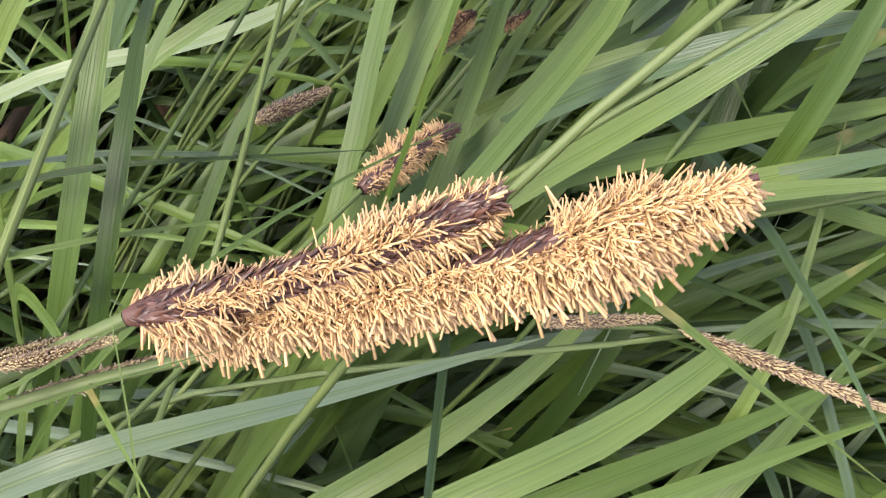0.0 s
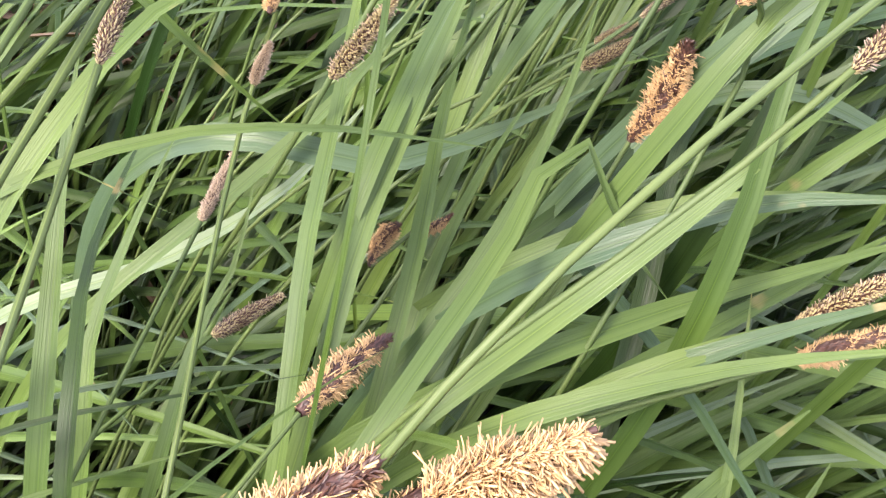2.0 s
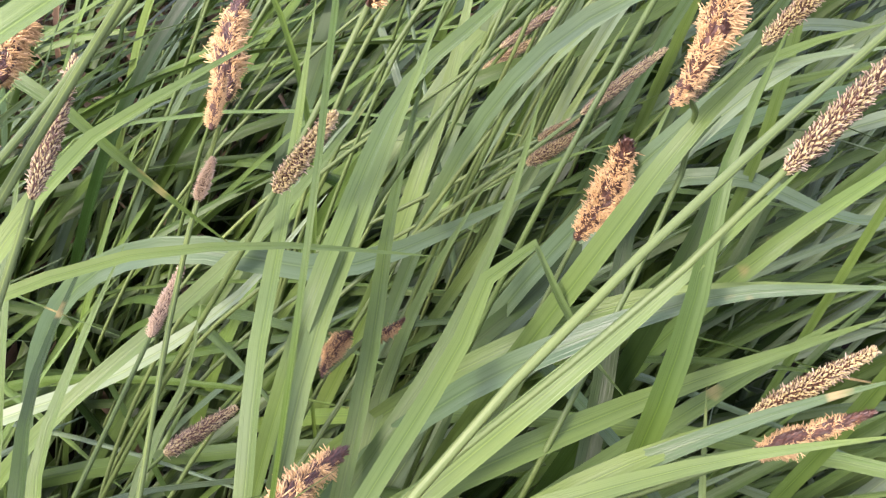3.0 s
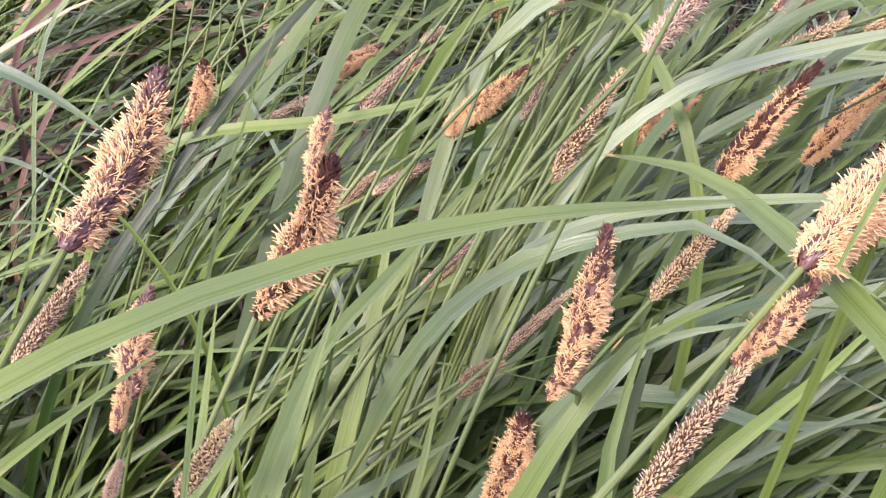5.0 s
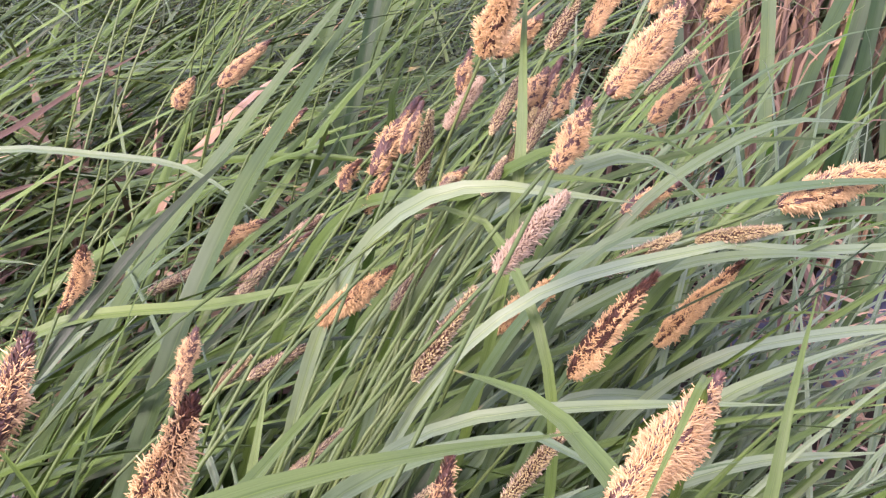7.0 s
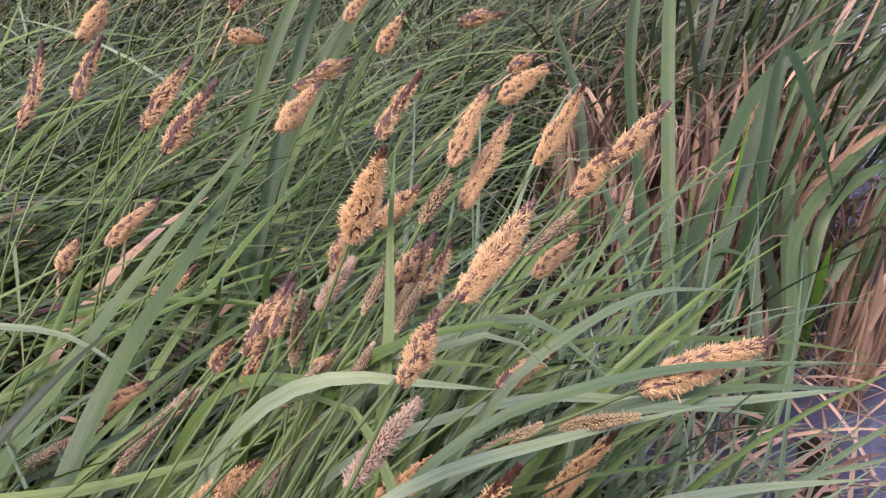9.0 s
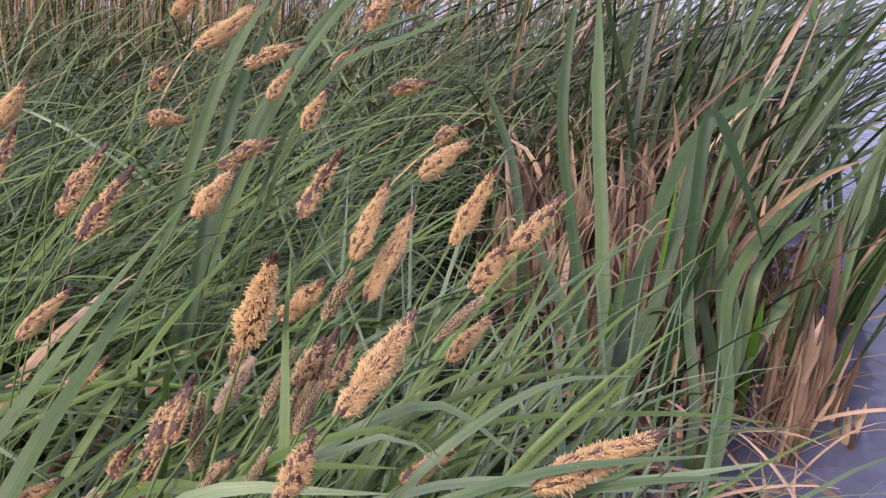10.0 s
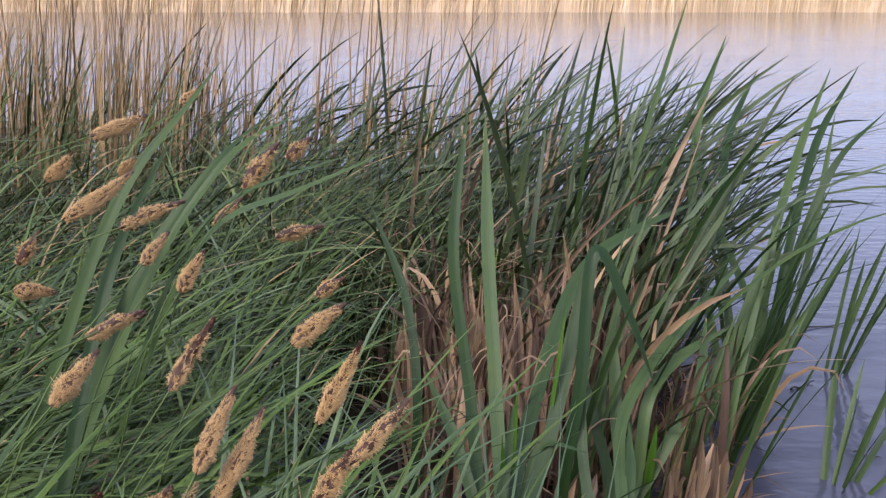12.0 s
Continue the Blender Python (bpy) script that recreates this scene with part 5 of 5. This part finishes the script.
for x, y, count, height in ((0.72, 1.96, 9, 0.62), (0.66, 1.83, 7, 0.55), (0.80, 2.2, 8, 0.66), (0.55, 1.7, 7, 0.6), (0.34, 1.62, 6, 0.62), (0.60, 1.62, 6, 0.5)):
    cattail_plant(x, y, count, height, 40, CATTAIL_MID, "fan of upright green cattail leaves at the water's edge")
cattail_plant(0.25, 1.42, 4, 0.5, 14, CATTAIL_YOUNG, "young bright green cattail shoot")
cattail_plant(0.47, 1.60, 4, 0.42, 16, CATTAIL_YOUNG, "young bright green cattail shoot")
n = 420
y = 2.3 + 1.7 * rng.uniform(0, 1, n)
roots = np.stack([rng.uniform(0.1 - 0.75 * (y - 2.2), stand_edge(y) - 0.06), y, np.full(n, -0.08)], 1)
c, w, sd = blades(roots, rng.uniform(0.62, 1.02, n), rng.uniform(2, 25, n), rng.uniform(50, 108, n), rng.normal(5, 26, n), rng.uniform(0.007, 0.0155, n), 12, power=1.3, tip=0.15)
stuff("cattail_leaves", c, w, sd, CATTAIL, "dense stand of bluish green cattail leaves", "cattail leaves", cross=3)
n = 100
y = 1.85 + 1.5 * rng.uniform(0, 1, n)
roots = np.stack([rng.uniform(0.15 - 0.4 * (y - 1.8), stand_edge(y) - 0.05), y, np.full(n, -0.08)], 1)
c, w, sd = blades(roots, rng.uniform(0.4, 0.78, n), rng.uniform(2, 18, n), rng.uniform(10, 90, n), rng.normal(5, 60, n), rng.uniform(0.005, 0.011, n), 10, power=1.6, tip=0.15)
stuff("dead_cattail_leaves", c, w, sd, DEAD, "withered brown cattail leaves standing among the green", "dead leaves", cross=3)


def dead_stalk(x, y, height, lean, heading, width):
    """The withered stump of a cattail: a few brown sheaths round a stalk."""
    owner = thing("dead_cattail_stalk", (x, y, -0.08), "withered tan cattail stalk with peeling sheaths", "dead stalk", "dead cattail stalks")
    k = 6
    r = np.array([x, y, -0.08]) + np.stack([rng.normal(0, 0.008, k), rng.normal(0, 0.008, k), np.zeros(k)], 1)
    c, w, sd = blades(r, height * rng.uniform(0.6, 1.0, k), np.full(k, 2.0) + rng.uniform(0, lean, k), rng.uniform(0, lean * 2, k), heading + rng.normal(0, 30, k), width * rng.uniform(0.6, 1.2, k), 10, tip=0.08)
    for q in range(k):
        v, f, uv = ribbons(c[q:q + 1], w[q:q + 1], sd[q:q + 1], 0.5)
        part("sheath", mesh_of("sheath", v, f, DEAD, uv), owner)


def dead_leaf(owner, width, *points):
    return single_leaf(owner, width * 0.6, points, DEAD, tip=0.25, fold=0.7, reach=0.03)


bunch = thing("dead_cattail_stalk", (0.16, 1.25, -0.08), "bunch of broad withered brown cattail leaves", "dead stalk", "dead cattail stalks")
dead_leaf(bunch, 0.0247, (0.092, 1.781, -0.172), (0.085, 1.935, 0.089), (0.074, 2.035, 0.269))
dead_leaf(bunch, 0.0175, (0.121, 1.961, -0.020), (0.128, 2.040, 0.170), (0.133, 2.096, 0.288))
dead_leaf(bunch, 0.0375, (0.166, 1.738, -0.143), (0.171, 1.876, 0.044), (0.164, 1.987, 0.226))
dead_leaf(bunch, 0.0334, (0.189, 1.751, -0.152), (0.190, 1.867, 0.025), (0.197, 1.999, 0.210))
dead_leaf(bunch, 0.0304, (0.213, 1.836, -0.178), (0.218, 2.006, 0.087), (0.201, 2.163, 0.343))
dead_leaf(bunch, 0.0232, (0.327, 2.013, -0.307), (0.319, 2.209, 0.008), (0.301, 2.340, 0.235))
dead_leaf(bunch, 0.0272, (0.408, 2.342, 0.013), (0.427, 2.390, 0.167), (0.385, 2.434, 0.307))
dead_leaf(bunch, 0.0272, (0.442, 2.318, -0.034), (0.453, 2.384, 0.155), (0.411, 2.425, 0.282))
dead_leaf(bunch, 0.0225, (0.379, 1.940, -0.261), (0.416, 2.115, -0.018), (0.430, 2.251, 0.157))
dead_leaf(bunch, 0.0172, (0.473, 1.861, -0.209), (0.497, 2.065, 0.017), (0.497, 2.232, 0.243))
dead_leaf(bunch, 0.0203, (0.354, 2.562, 0.142), (0.408, 2.606, 0.340), (0.445, 2.632, 0.507))
dead_leaf(bunch, 0.0185, (0.503, 2.703, 0.103), (0.542, 2.755, 0.340), (0.580, 2.783, 0.546))
dead_leaf(bunch, 0.0285, (0.575, 1.845, -0.196), (0.601, 1.914, -0.060), (0.602, 2.010, 0.069))
dead_leaf(bunch, 0.0222, (0.646, 1.903, -0.230), (0.661, 1.964, -0.111), (0.654, 2.081, 0.014))
dead_leaf(bunch, 0.0231, (0.004, 2.575, 0.200), (0.004, 2.603, 0.312), (0.003, 2.624, 0.418))
dead_leaf(bunch, 0.0114, (0.016, 1.337, 0.178), (0.040, 1.404, 0.252), (0.086, 1.388, 0.268))
litter = thing("dead_sedge_leaves", (-0.5, 0.8, 0.0), "broad dry tan leaves fallen across the green sedge", "dead leaves")
dead_leaf(litter, 0.0111, (-0.541, 0.706, 0.424), (-0.453, 0.751, 0.471), (-0.405, 0.777, 0.501), (-0.345, 0.807, 0.532))
dead_leaf(litter, 0.0100, (-0.556, 0.683, 0.389), (-0.466, 0.719, 0.420), (-0.434, 0.731, 0.428), (-0.406, 0.737, 0.429))
dead_leaf(litter, 0.0125, (-0.580, 0.591, 0.387), (-0.495, 0.661, 0.446), (-0.467, 0.680, 0.459), (-0.432, 0.698, 0.468))
dead_leaf(litter, 0.0094, (-0.496, 0.585, 0.339), (-0.475, 0.633, 0.397), (-0.454, 0.663, 0.429), (-0.393, 0.700, 0.453))
for k in range(96):
    y = 1.72 + 1.0 * rng.uniform() ** 1.3
    dead_stalk(rng.uniform(0.12, stand_edge(y) - 0.06), y, rng.uniform(0.22, 0.5), 11, rng.uniform(-90, 120), rng.uniform(0.007, 0.017))
for k in range(34):
    dead_stalk(rng.uniform(0.24, 0.62), rng.uniform(1.42, 1.8), rng.uniform(0.14, 0.36), 14, rng.uniform(-90, 120), rng.uniform(0.007, 0.016))
# close bunches of last year's leaves
for k in range(44):
    hx, hy, top = ((0.10, 2.06, 0.42), (0.17, 2.0, 0.40), (0.25, 1.96, 0.40), (0.52, 2.75, 0.36))[k % 4]
    dead_stalk(hx + rng.normal(0, 0.022), hy + rng.normal(0, 0.03), top * rng.uniform(0.6, 1.0), 6, rng.uniform(-90, 120), rng.uniform(0.014, 0.028))
# dark twigs floating on the open water
for ends, thick in ((((1.0943, 2.6495, 0.0040), (1.2212, 2.6961, 0.0040), (1.3641, 2.7840, 0.0040)), 0.0022), (((0.9440, 2.2354, 0.0040), (0.9783, 2.2592, 0.0040), (1.0126, 2.2829, 0.0040)), 0.003), (((0.9615, 1.9178, 0.0040), (0.9833, 1.9030, 0.0040), (1.0051, 1.8882, 0.0040)), 0.0016)):
    q = np.linspace(0, 1, 14)
    line = spline(ends, q) + np.stack([np.zeros(14), 0.006 * np.sin(q * 9.0), 0.002 * np.sin(q * 14.0)], 1)
    v, f, uv = tube(line, thick * (1.0 - 0.6 * q), 6)
    tagged(new("floating_twig", mesh_of("floating_twig", v, f, TWIG)), "dark wet twig floating on the pond", "twig", "floating twigs")
# fallen leaves and stalks on the mud and the water between the stems
n = 620
y = rng.uniform(0.95, 2.3, n)
roots = np.stack([rng.uniform(0.06, 0.5 + 0.25 * (y - 1.2)), y, rng.uniform(0.0, 0.06, n)], 1)
c, w, sd = blades(roots, rng.uniform(0.06, 0.26, n), rng.uniform(40, 85, n), rng.uniform(80, 112, n), rng.uniform(0, 360, n), rng.uniform(0.002, 0.009, n), 9)
c[:, :, 2] = np.maximum(c[:, :, 2], 0.004)
stuff("fallen_cattail_leaves", c, w, sd, DEAD, "bleached fallen cattail leaves lying crosswise on dark water", "dead leaves")
